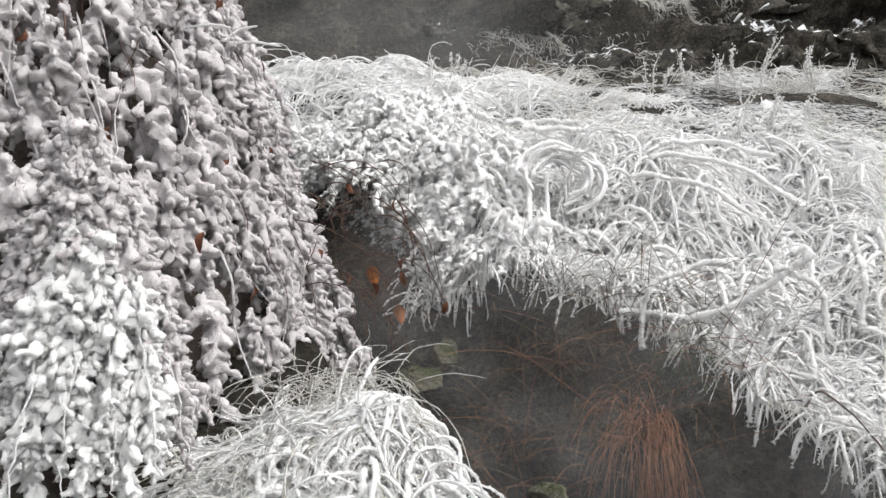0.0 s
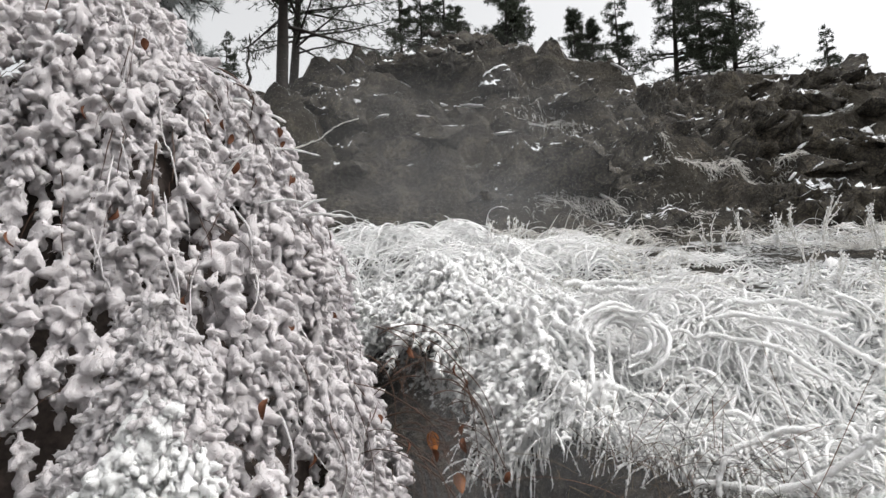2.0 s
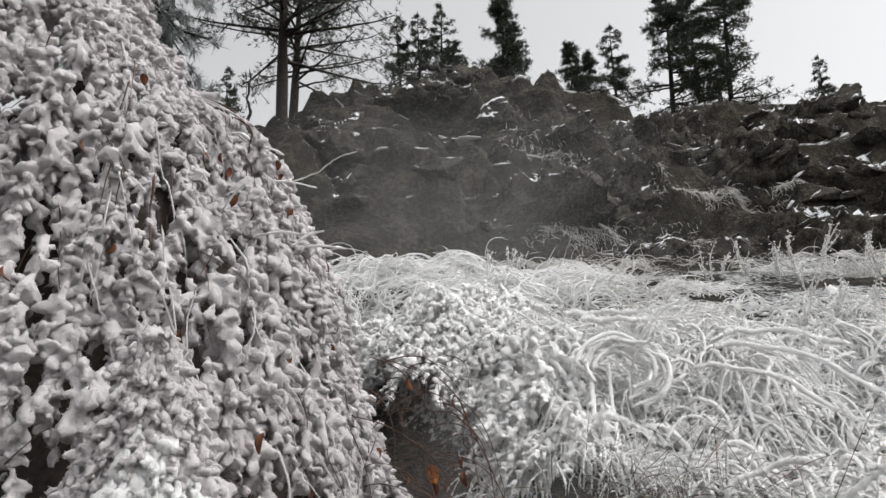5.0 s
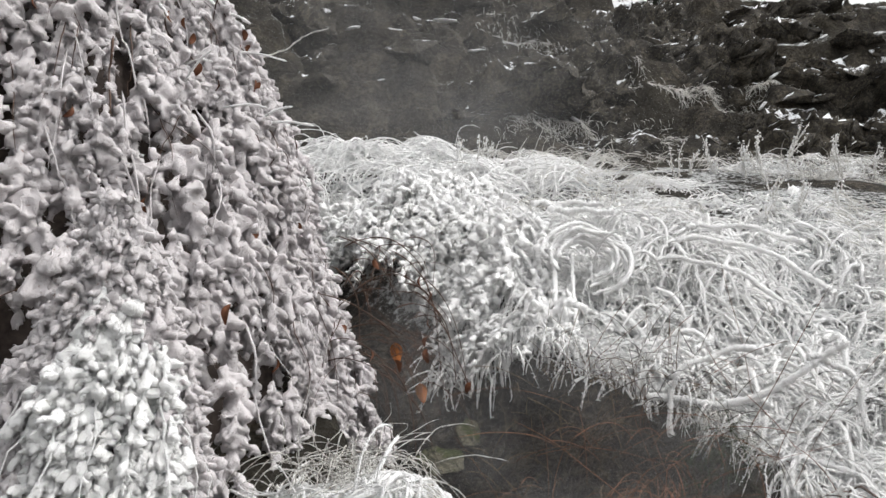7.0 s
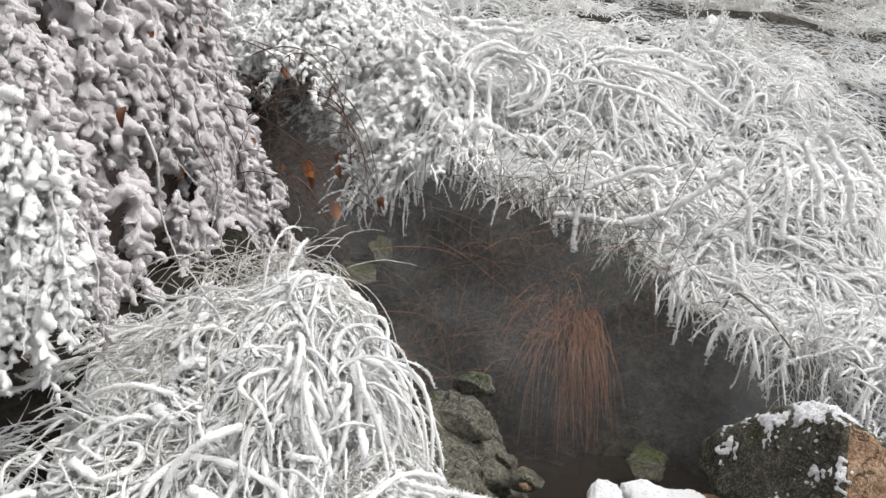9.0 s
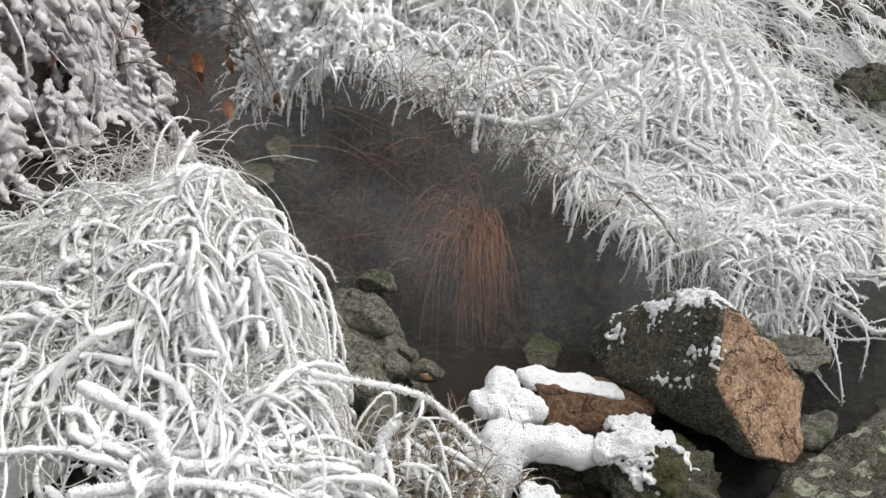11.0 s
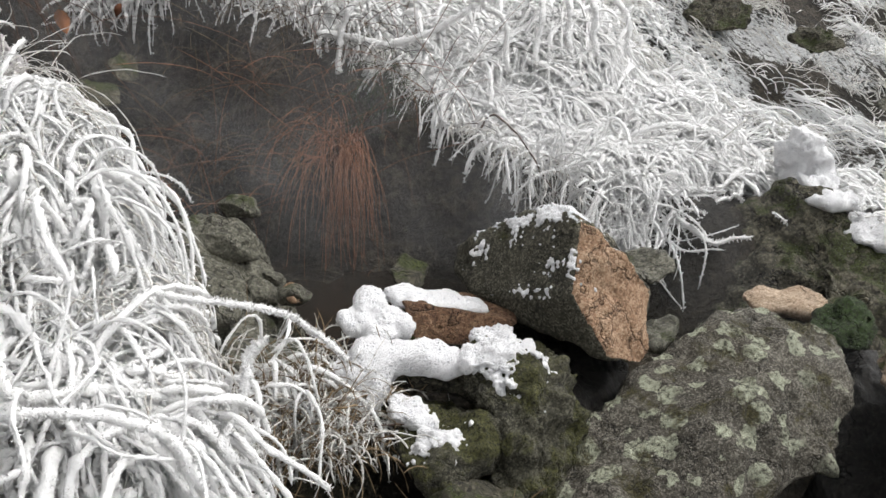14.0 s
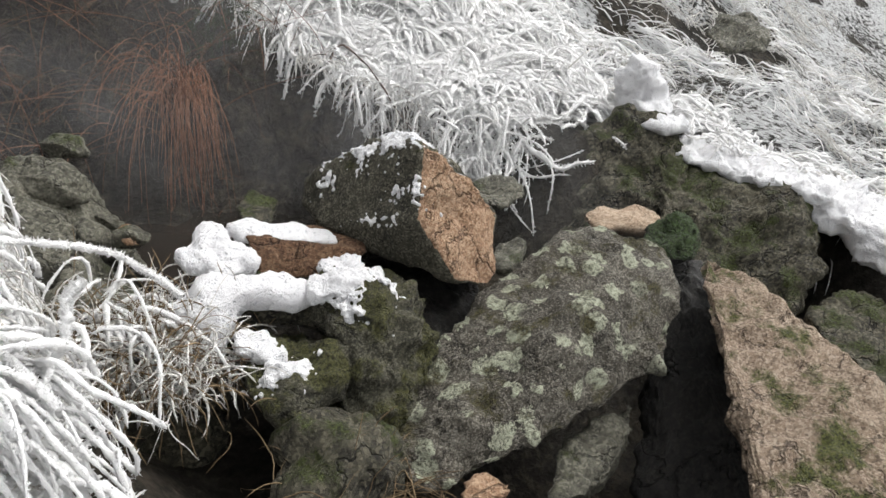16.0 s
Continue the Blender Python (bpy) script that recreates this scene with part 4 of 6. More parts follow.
def tussock(name, label, centre, spread, count, r, length, gravity, material, lift=0.6, n=20, curl=2.5, sides=5, clear=(0.0, 0.05), radial=0.5, tip=0.7, slope=0.5, gap=-0.12):
    tufts = max(1, count // 9)
    own = rng.integers(tufts, size=count)
    x = (centre[0] + rng.normal(0, spread[0], tufts))[own] + rng.normal(0, 0.02, count)
    y = (centre[1] + rng.normal(0, spread[1], tufts))[own] + rng.normal(0, 0.02, count)
    full = fbm(x * 4.5, y * 4.5, 2, 52) > gap
    x, y, own = x[full], y[full], own[full]
    count = len(x)
    lead = rng.normal(0, 0.9, (tufts, 2))[own]
    out_dir = lead + radial * np.stack([x - centre[0], y - centre[1]], 1) / (np.array(spread) * 1.5) + rng.normal(0, 0.28, (count, 2)) + slope * downhill(x, y, mound)
    dirs = np.column_stack([out_dir, rng.uniform(0.0, 1.0, count) * lift])
    cl = rng.uniform(*clear, count)
    paths = drape(np.column_stack([x, y, mound(x, y) + cl]), dirs, rng.uniform(*length, count), n, rng.uniform(*gravity, count), curl, mound, cl, 0.09 if n < 20 else 0.055, np.unique(own, return_index=True)[1][np.unique(own, return_inverse=True)[1]])
    inside = paths[:, -1, 0] < np.interp(paths[:, -1, 1], [0.9, 1.1, 1.3, 1.6, 1.9], [0.48, 0.42, 0.36, 0.42, 0.4])
    paths = paths[inside]
    rad = taper(len(paths), n, *r, tip)
    ob = thing(name, label, "grass", "stuff", mesh=tube_mesh(name, paths, rad, material, sides, 0.3))
    if material is FROST:
        rime_needles("rime_needle", paths, rad, 80 if n > 20 else 20, 0.006, ob)
    return ob


# matted rime under the stalks of the tussock
mx, my = np.meshgrid(np.linspace(-0.5, 0.45, 150), np.linspace(0.85, 2.15, 200))
mz = mound(mx, my) - 0.012 + 0.022 * fbm(mx * 38, my * 38, 3, 57) + 0.012 * rng.uniform(-1, 1, mx.shape)
mz -= 0.14 * smooth(0.25, 0.4, mx - np.interp(my, [0.8, 1.2, 1.8, 2.2], [0.2, 0.05, 0.0, -0.1])) + 0.08 * smooth(-0.05, -0.2, fbm(mx * 4.5, my * 4.5, 2, 52)) + 0.07 * smooth(1.55, 1.25, my)
mi = (np.arange(199)[:, None] * 150 + np.arange(149)).ravel()
thing("rime_mat", "matted bed of white rime inside the tussock", "frost", "stuff",
      mesh=mesh_of("rime_mat", np.stack([mx, my, mz], -1).reshape(-1, 3), np.stack([mi, mi + 1, mi + 151, mi + 150], -1), FROST))
tussock("frosted_tussock", "tussock of arching grass thick with white rime", (0.02, 1.66), (0.19, 0.18), 760, (0.003, 0.0118), (0.12, 0.34), (0.25, 0.7), FROST, 0.9, 24, 2.6, radial=0.2, slope=0.15, gap=-0.3)
tussock("frosted_tussock", "fine white rimed blades filling the tussock", (0.0, 1.64), (0.22, 0.2), 900, (0.0016, 0.004), (0.1, 0.26), (0.2, 0.6), FROST, 0.8, 10, 1.8, sides=4, slope=0.2, gap=-0.3)
tussock("frosted_tussock", "thin dry grass blades under the rimed tussock", (-0.09, 1.6), (0.2, 0.22), 800, (0.0014, 0.003), (0.15, 0.4), (0.2, 0.5), FROST_WARM, 0.5, 10, sides=4)
tussock("frosted_tussock", "loose tangle of rimed grass stalks", (-0.38, 1.22), (0.22, 0.2), 480, (0.003, 0.0112), (0.15, 0.42), (0.2, 0.6), FROST, 0.9, 28, curl=2.8, slope=0.2, gap=0.0)
tussock("frosted_tussock", "sprawling rimed grass stalks over the near terrace", (0.0, 1.25), (0.18, 0.14), 300, (0.0035, 0.012), (0.2, 0.5), (0.15, 0.45), FROST, 0.7, 30, curl=2.2, slope=0.25, gap=-0.05)
tussock("frosted_tussock", "drooping fine rimed grass below the tussock", (-0.04, 1.38), (0.24, 0.12), 500, (0.002, 0.0055), (0.12, 0.3), (0.2, 0.6), FROST, 0.6, 12, sides=5, curl=1.2, gap=0.0)
tussock("frosted_tussock", "pointed heap of rimed grass at the terrace edge", (0.19, 1.0), (0.13, 0.1), 260, (0.004, 0.014), (0.2, 0.4), (0.2, 0.5), FROST, 1.1, 30, curl=1.4)
tussock("frosted_tussock", "low rimed grass at the near edge of the terrace", (-0.1, 0.92), (0.22, 0.12), 260, (0.003, 0.0105), (0.2, 0.45), (0.15, 0.4), FROST, 0.6, 30, 1.8, gap=0.0)
tussock("frosted_tussock", "thin grass under the near rimed stalks", (-0.1, 1.15), (0.3, 0.2), 700, (0.0014, 0.003), (0.12, 0.3), (0.2, 0.5), FROST_WARM, 0.5, 9, sides=4)


def stalk(label, points, r, n=60, twist=0.012, material=None):
    """One long rimed stalk along a curve."""
    p = spline(points, n)
    p = p + twist * np.stack([vnoise(np.arange(n) * 0.11, np.full(n, 3.0 * q + len(label)), q) for q in range(3)], 1)
    rad = taper(1, n, r, r, 0.85)
    ob = thing("frosted_stalk", label, "grass stalk", group="long frosted stalks", mesh=tube_mesh("frosted_stalk", p[None], rad, material or FROST, 8, 0.22))
    rime_needles("rime_needle", p[None], rad, 700, 0.006, ob)
    return ob


for pts, r in [([(0.23, 1.21, 0.64), (0.44, 1.2, 0.585), (0.54, 1.2, 0.525), (0.6, 1.16, 0.475)], 0.007), ([(0.41, 1.13, 0.555), (0.375, 1.1, 0.5), (0.32, 1.03, 0.42)], 0.009),
               ([(-0.14, 1.1, 0.71), (-0.02, 1.11, 0.62), (0.02, 1.08, 0.55), (0.14, 1.11, 0.53), (0.27, 1.08, 0.485), (0.34, 1.0, 0.405)], 0.011),
               ([(-0.15, 1.0, 0.57), (0.05, 0.98, 0.58), (0.21, 0.96, 0.53), (0.27, 0.9, 0.45)], 0.010)]:
    stalk("long arching grass stalk coated with thick rime", pts, r)


# ---- the frosted bank ----
LIP = np.column_stack([LIP_X, LIP_Y])


def bank_top(x, y):
    hum = 0.30 * np.exp(-(((x - 2.45) / 0.35) ** 2) - ((y - 3.15) / 0.3) ** 2) + 0.24 * np.exp(-(((x - 2.0) / 0.26) ** 2) - ((y - 4.6) / 0.26) ** 2)
    hum = hum + 0.20 * np.exp(-(((x + 0.25) / 0.8) ** 2) - ((y - 6.7) / 0.5) ** 2) + 0.15 * fbm(x * 2.2, y * 2.2, 2, 14) + 0.10 * fbm(x * 6, y * 6, 2, 15)
    hum = hum + 0.2 * np.exp(-(((x + 0.3) / 0.6) ** 2) - ((y - 5.0) / 0.6) ** 2)
    return ground(x, y) + hum


def bank_points(count, x_range, y_range, patchy=0.0):
    x, y = rng.uniform(*x_range, count * 4), rng.uniform(*y_range, count * 4)
    ok = (y > np.interp(x, LIP[:, 0], LIP[:, 1])) & (fbm(x * 1.1, y * 1.1, 3, 40) > patchy - 0.6)
    ok &= ((x - 2.62) / 0.46) ** 2 + ((y - 1.68) / 0.36) ** 2 > 1
    return x[ok][:count], y[ok][:count]


def strewn(name, label, x_range, y_range, count, r, length, gravity, material, lift, n=12, curl=2.0, sides=4, pull=0.9, clear=(0, 0.06), patchy=0.0, tip=0.7, clump=1, fuzz=0):
    x, y = bank_points(max(1, count // clump), x_range, y_range, patchy)
    own = np.repeat(np.arange(len(x)), clump)
    lead = rng.normal(0, 0.8, (len(x), 2))[own] if clump > 1 else np.zeros((len(x), 2))
    rise = rng.uniform(0.1, 1.3, len(x))[own]
    near_by = 0.045 if clump > 1 else 0.0
    x, y = x[own] + rng.normal(0, near_by, len(own)), y[own] + rng.normal(0, near_by, len(own))
    fall = downhill(x, y, bank_top)
    dirs = np.column_stack([pull * fall + lead + rng.normal(0, 0.22 if clump > 1 else 0.55, (len(x), 2)), rng.uniform(0, 1, len(x)) * lift * rise])
    cl = rng.uniform(*clear, len(x))
    lens = rng.uniform(*length, len(x)) * (0.55 + 0.45 * smooth(0.0, 0.7, y - np.interp(x, LIP[:, 0], LIP[:, 1])))
    paths = drape(np.column_stack([x, y, bank_top(x, y) + cl]), dirs, lens, n, rng.uniform(*gravity, len(x)), curl, bank_top, cl, 0.06, own if clump > 1 else None)
    rad = taper(len(x), n, *r, tip)
    ob = thing(name, label, "grass", "stuff", mesh=tube_mesh(name, paths, rad, material, sides, 0.34))
    if fuzz:
        rime_needles("rime_needle", paths, rad, fuzz, 0.011, ob)
    return ob


# matted rime under the stalks of the bank
mx, my = np.meshgrid(np.linspace(-0.7, 3.3, 230), np.linspace(1.5, 5.7, 240))
mz = bank_top(mx, my) - 0.015 + 0.035 * fbm(mx * 17, my * 17, 3, 58) + 0.014 * rng.uniform(-1, 1, mx.shape) - 0.12 * smooth(-0.1, -0.25, fbm(mx * 3.3, my * 3.3, 3, 53))
mi = (np.arange(239)[:, None] * 230 + np.arange(229)).ravel()
fx, fy = mx.ravel()[mi], my.ravel()[mi]
mi = mi[(fy > np.interp(fx, LIP[:, 0], LIP[:, 1]) + 0.1 + 0.08 * fbm(fx * 9, fy * 9, 2, 59)) & (fx > np.interp(fy, [4.0, 4.6, 5.6], [0.8, 0.5, -0.5])) & (((fx - 2.6) / 0.5) ** 2 + ((fy - 1.7) / 0.42) ** 2 > 1)]
thing("rime_mat", "matted bed of white rime on the bank", "frost", "stuff",
      mesh=mesh_of("rime_mat", np.stack([mx, my, mz], -1).reshape(-1, 3), np.stack([mi, mi + 1, mi + 231, mi + 230], -1), FROST))
strewn("frosted_bank_grass", "thick white rimed stalks hanging down the bank", (0.75, 3.0), (1.6, 5.0), 1300, (0.0045, 0.0165), (0.25, 0.65), (0.15, 0.5), FROST, 1.2, 18, 1.6, sides=5, clump=6, fuzz=110)
strewn("frosted_bank_grass", "fine rimed grass covering the bank", (0.4, 3.6), (1.0, 5.6), 5000, (0.003, 0.0078), (0.12, 0.36), (0.15, 0.5), FROST, 0.9, 7, 1.1, sides=3, clump=9)
strewn("rime_crust", "crumbly crust of rime on the matted grass", (0.3, 3.6), (1.0, 5.4), 6500, (0.005, 0.013), (0.03, 0.09), (0.0, 0.4), FROST, 1.3, 4, sides=4, pull=0.3, clear=(0, 0.07))
strewn("frosted_bank_grass", "short hanging rimed grass on the steep face of the bank", (1.3, 3.2), (1.2, 3.3), 2000, (0.003, 0.010), (0.12, 0.36), (0.25, 0.6), FROST, 0.7, 8, 1.0, pull=0.9, clump=8, fuzz=20)
strewn("frosted_straw", "heap of pale frosted straw on the crest", (-1.5, 1.3), (5.5, 7.2), 2800, (0.004, 0.009), (0.25, 0.65), (0.12, 0.4), FROST, 0.55, 9, 1.0, sides=3, pull=0.4, clear=(0, 0.12), clump=5)
strewn("frosted_meadow", "thin frosted grass on the upper slope", (0.6, 6.5), (4.8, 8.2), 3000, (0.003, 0.008), (0.15, 0.45), (0.15, 0.5), FROST, 1.0, 6, 1.4, sides=3, patchy=0.55, clump=14)
strewn("frosted_meadow", "thin dry frosted grass on the upper slope", (0.6, 7.0), (5.0, 9.0), 3000, (0.003, 0.006), (0.15, 0.45), (0.05, 0.3), FROST_WARM, 1.1, 6, sides=3, patchy=0.4, clump=10)
strewn("frosted_meadow", "thin frosted grass on the far slope", (2.8, 7.0), (-0.5, 5.0), 3600, (0.003, 0.009), (0.15, 0.4), (0.1, 0.4), FROST, 0.9, 6, 1.4, sides=3, patchy=0.5, clump=14)
strewn("frosted_meadow", "dull dry grass on the far slope", (2.8, 8.0), (0.0, 5.5), 3400, (0.003, 0.006), (0.12, 0.35), (0.08, 0.25), FROST_WARM, 0.8, 6, sides=3, patchy=0.3, clump=8)

# dull grass hanging on the wet face under the lip
k = 420
x = rng.uniform(1.3, 1.95, k)
y = np.interp(x, LIP[:, 0], LIP[:, 1]) - rng.uniform(-0.08, 0.18, k)
paths = drape(np.column_stack([x, y, ground(x, y) + 0.02]), np.column_stack([rng.normal(0, 0.4, k), rng.normal(-0.6, 0.3, k), rng.uniform(0.1, 0.8, k)]), rng.uniform(0.08, 0.25, k), 9, rng.uniform(0.15, 0.4, k), 1.2, ground, 0.01, 0.08)
thing("frosted_grass", "dull grey half-frosted grass hanging under the lip of the bank", "grass", "stuff", mesh=tube_mesh("frosted_grass", paths, taper(k, 9, 0.002, 0.005, 0.5), FROST_WARM, 4))

# rimed fringe that hangs over the lip
k = 720
x = 0.25 + 2.0 * rng.uniform(0, 1, k) ** 1.3
y = np.interp(x, LIP[:, 0], LIP[:, 1]) + rng.uniform(-0.03, 0.16, k)
lead = np.repeat(rng.normal(0, 0.35, (k // 6, 2)), 6, axis=0)
paths = drape(np.column_stack([x, y, bank_top(x, y) + rng.uniform(-0.02, 0.05, k)]), np.column_stack([lead[:, 0] + rng.normal(-0.1, 0.2, k), lead[:, 1] - 0.7, rng.uniform(0.0, 0.6, k)]), rng.uniform(0.12, 0.36, k), 12,
              rng.uniform(0.12, 0.35, k), 0.8, ground, 0.012, 0.06)
rad = taper(k, 12, 0.003, 0.009)
fringe = thing("frosted_fringe", "fringe of white rimed grass hanging over the lip of the bank", "grass", "stuff", mesh=tube_mesh("frosted_fringe", paths, rad, FROST, 5, 0.3))
rime_needles("rime_needle", paths, rad, 30, 0.01, fringe)

# the curled bundle of stalks on the bank
for q in range(7):
    a0, turn_ = rng.uniform(2.6, 3.6), rng.uniform(3.6, 5.2)
    an = a0 - np.linspace(0, turn_, 30)
    rx, rz = 0.17 + 0.019 * q, 0.115 + 0.016 * q
    ring = np.column_stack([1.12 + 0.03 * math.sin(q * 5) + rx * np.cos(an), 4.28 + 0.10 * np.sin(an) - 0.012 * q + 0.04 * np.sin(an * 2 + q * 2), 1.50 + 0.02 * math.cos(q * 3) + rz * np.sin(an)])
    stalk("curled grass stalk bent into a ring, coated with thick rime", ring[::4], rng.uniform(0.011, 0.017), twist=0.02)
for pts, r in [([(1.05, 4.55, 1.6), (0.93, 4.3, 1.45), (0.9, 4.05, 1.15), (0.95, 3.85, 0.85), (1.0, 3.75, 0.7)], 0.016), ([(1.1, 4.5, 1.55), (1.02, 4.2, 1.35), (1.0, 3.95, 1.05), (1.05, 3.75, 0.78)], 0.014),
               ([(0.75, 4.6, 1.6), (0.82, 4.3, 1.4), (0.85, 4.1, 1.1), (0.93, 3.85, 0.8)], 0.015),
               ([(1.2, 3.36, 0.84), (1.44, 3.24, 0.82), (1.68, 3.15, 0.9), (1.86, 3.08, 1.03), (1.98, 3.02, 1.12)], 0.018), ([(1.84, 3.1, 1.05), (1.97, 3.0, 0.99), (2.01, 2.93, 0.75)], 0.015),
               ([(1.7, 3.2, 1.07), (1.5, 3.26, 1.05), (1.34, 3.3, 0.99), (1.3, 3.3, 0.87), (1.285, 3.28, 0.66)], 0.016),
               ([(1.0, 4.75, 1.85), (1.2, 4.8, 1.86), (1.45, 4.8, 1.84)], 0.022), ([(0.9, 4.85, 1.9), (1.15, 4.9, 1.92), (1.4, 4.88, 1.9)], 0.02),
               ([(1.55, 4.25, 1.5), (1.75, 4.1, 1.5), (1.95, 3.9, 1.4), (2.1, 3.75, 1.25)], 0.015), ([(1.7, 4.3, 1.62), (1.95, 4.2, 1.62), (2.2, 4.0, 1.5), (2.4, 3.85, 1.32)], 0.016),
               ([(1.8, 4.4, 1.7), (2.1, 4.35, 1.72), (2.45, 4.2, 1.6)], 0.018), ([(2.2, 3.1, 1.2), (2.15, 2.95, 1.05), (2.12, 2.88, 0.8)], 0.016), ([(2.35, 3.0, 1.25), (2.36, 2.85, 1.1), (2.4, 2.78, 0.85)], 0.017),
               ([(2.5, 3.0, 1.22), (2.58, 2.86, 1.05), (2.62, 2.8, 0.85)], 0.015), ([(2.28, 3.05, 1.22), (2.24, 2.88, 1.1), (2.25, 2.8, 0.88)], 0.016)]:
    stalk("long hanging grass stalk on the bank, thick with rime", pts, r, twist=0.018)


def weed(x, y, height, lean):
    """An upright frosted weed: a stem with short side shoots and buds."""
    z0 = float(bank_top(np.array([x]), np.array([y]))[0]) - 0.03
    root = thing("frosted_weed", "upright dry weed with buds whitened by rime", "weed", group="frosted weeds on the crest", at=(x, y, z0))
    for q in range(rng.integers(2, 4)):
        h = height * rng.uniform(0.7, 1.0)
        dx, dy = lean + rng.normal(0, 0.12), rng.normal(0, 0.1)
        s_ = np.linspace(0, 1, 10)
        stem = np.column_stack([dx * h * s_**1.5 + 0.015 * np.sin(s_ * 7 + q), dy * h * s_, h * s_])
        child("stem", tube_mesh("stem", stem[None], taper(1, 10, 0.006, 0.008), FROST_WARM, 5), root)
        k = 34
        f = rng.uniform(0.2, 1.0, k)
        c = np.stack([np.interp(f, s_, stem[:, i]) for i in range(3)], 1) + rng.normal(0, 0.013, (k, 3))
        child("bud_spike", mesh_of("bud_spike", *lumps(c, rng.uniform(0.004, 0.008, (k, 1)) * np.array([[0.8, 0.8, 1.6]]), random_turns(k, 0.3), BLOB, 0.3), FROST), root, kind="stuff")


for x, h, lean in [(2.49, 0.42, 0.0), (1.76, 0.3, 0.5), (2.98, 0.45, -0.1), (3.11, 0.4, 0.0), (3.22, 0.3, 0.1), (3.34, 0.42, 0.05), (3.49, 0.5, 0.25), (3.66, 0.45, 0.3), (3.88, 0.4, 0.0), (4.07, 0.45, -0.1),
                   (0.52, 0.35, 0.0), (0.73, 0.35, 0.1), (4.4, 0.4, 0.1), (2.7, 0.3, 0.2), (3.0, 0.25, 0.0)]:
    weed(x, 6.6 + rng.uniform(-0.35, 0.2), h * 1.15, lean)
for x, y, h in [(2.6, 5.0, 0.35), (2.75, 5.2, 0.4), (2.9, 5.1, 0.3), (3.1, 5.4, 0.35), (3.3, 5.3, 0.3), (1.6, 5.3, 0.25), (1.8, 5.5, 0.28)]:
    weed(x, y, h, 0.1)


# ---- sprays of rimed leaves ----
def spray_piece(length, size, leaves, voxel, keep, material, fuzz=30):
    """One hanging spray along -z: drooping rimed leaves and their stem, melted into one lumpy skin with a fringe of crystals."""
    n = max(6, int(length / size / 0.9))
    s = np.linspace(0, 1, n)
    bend, phase = rng.uniform(0.012, 0.04), rng.uniform(0, 6.28)
    core = np.column_stack([bend * np.sin(s * 5 + phase), bend * np.cos(s * 4 + phase), -length * s])
    thick = size * rng.uniform(0.3, 0.55, (n, 1)) * (1.0 - 0.5 * s[:, None])
    stem = lumps(core, thick * np.array([[1, 1, 1.6]]), random_turns(n, 0.1), ICO2, 0.2)
    f = (np.arange(leaves) + rng.uniform(0, 1, leaves)) / leaves
    a = np.arange(leaves) * 2.4 + rng.uniform(0, 1.2, leaves)
    start = np.stack([np.interp(f, s, core[:, q]) for q in range(3)], 1)
    away = np.column_stack([np.cos(a), np.sin(a), rng.uniform(-1.9, -0.1, leaves)])
    away /= np.linalg.norm(away, axis=1, keepdims=True)
    half = size * (1.1 - 0.45 * f[:, None]) * rng.uniform(0.5, 1.25, (leaves, 1))
    centre = start + away * half * 1.0
    side = np.cross(away, rng.normal(0, 1, (leaves, 3)))
    side /= np.linalg.norm(side, axis=1, keepdims=True) + 1e-9
    turns = np.stack([side, np.cross(away, side), away], 2)
    puff = half * np.column_stack([rng.uniform(0.42, 0.7, leaves), rng.uniform(0.3, 0.55, leaves), np.ones(leaves)])
    ob = new("spray", mesh_of("spray", *merged([stem, lumps(centre, puff, turns, ICO2, 0.22)]), material))
    skin = ob.modifiers.new("skin", "REMESH")
    skin.mode, skin.voxel_size = "VOXEL", voxel
    ob.modifiers.new("thin", "DECIMATE").ratio = keep
    me = bpy.data.meshes.new_from_object(ob.evaluated_get(bpy.context.evaluated_depsgraph_get()))
    bpy.data.objects.remove(ob)
    bm = bmesh.new()
    bm.from_mesh(me)
    bmesh.ops.triangulate(bm, faces=bm.faces)
    bm.normal_update()
    off = Vector((phase * 3, bend * 50, 0))
    v = np.array([w.co + w.normal * size * (0.26 * noise.noise(w.co * 1.6 / size + off) + 0.26 * noise.noise(w.co * 4.2 / size + off)) for w in bm.verts])
    nor = np.array([w.normal[:] for w in bm.verts])
    q = np.array([[w.index for w in p.verts] for p in bm.faces])
    bm.free()
    bpy.data.meshes.remove(me)
    own = rng.integers(len(v), size=fuzz)
    d = nor[own] + rng.normal(0, 0.4, (fuzz, 3))
    w = np.cross(d, rng.normal(0, 1, (fuzz, 3)))
    w *= 0.07 * size / (np.linalg.norm(w, axis=1, keepdims=True) + 1e-9)
    tip = v[own] + d * rng.uniform(0.15, 0.4, (fuzz, 1)) * size
    spikes = np.stack([v[own] - w, v[own] + w, tip], 1).reshape(-1, 3), np.arange(3 * fuzz).reshape(-1, 3)
    return mesh_of("spray", *merged([(v, q), spikes]), material)


SPRAYS = [spray_piece(rng.uniform(0.2, 0.46), rng.uniform(0.029, 0.042), 22, 0.008, 0.25, FROST_LEAF, 60) for _ in range(28)]
LIGHT_SPRAYS = [spray_piece(rng.uniform(0.16, 0.34), rng.uniform(0.026, 0.036), 20, 0.009, 0.3, FROST, 60) for _ in range(20)]
FINE_SPRAYS = [spray_piece(rng.uniform(0.16, 0.3), rng.uniform(0.018, 0.027), 22, 0.0055, 0.36, FROST, 60) for _ in range(20)]


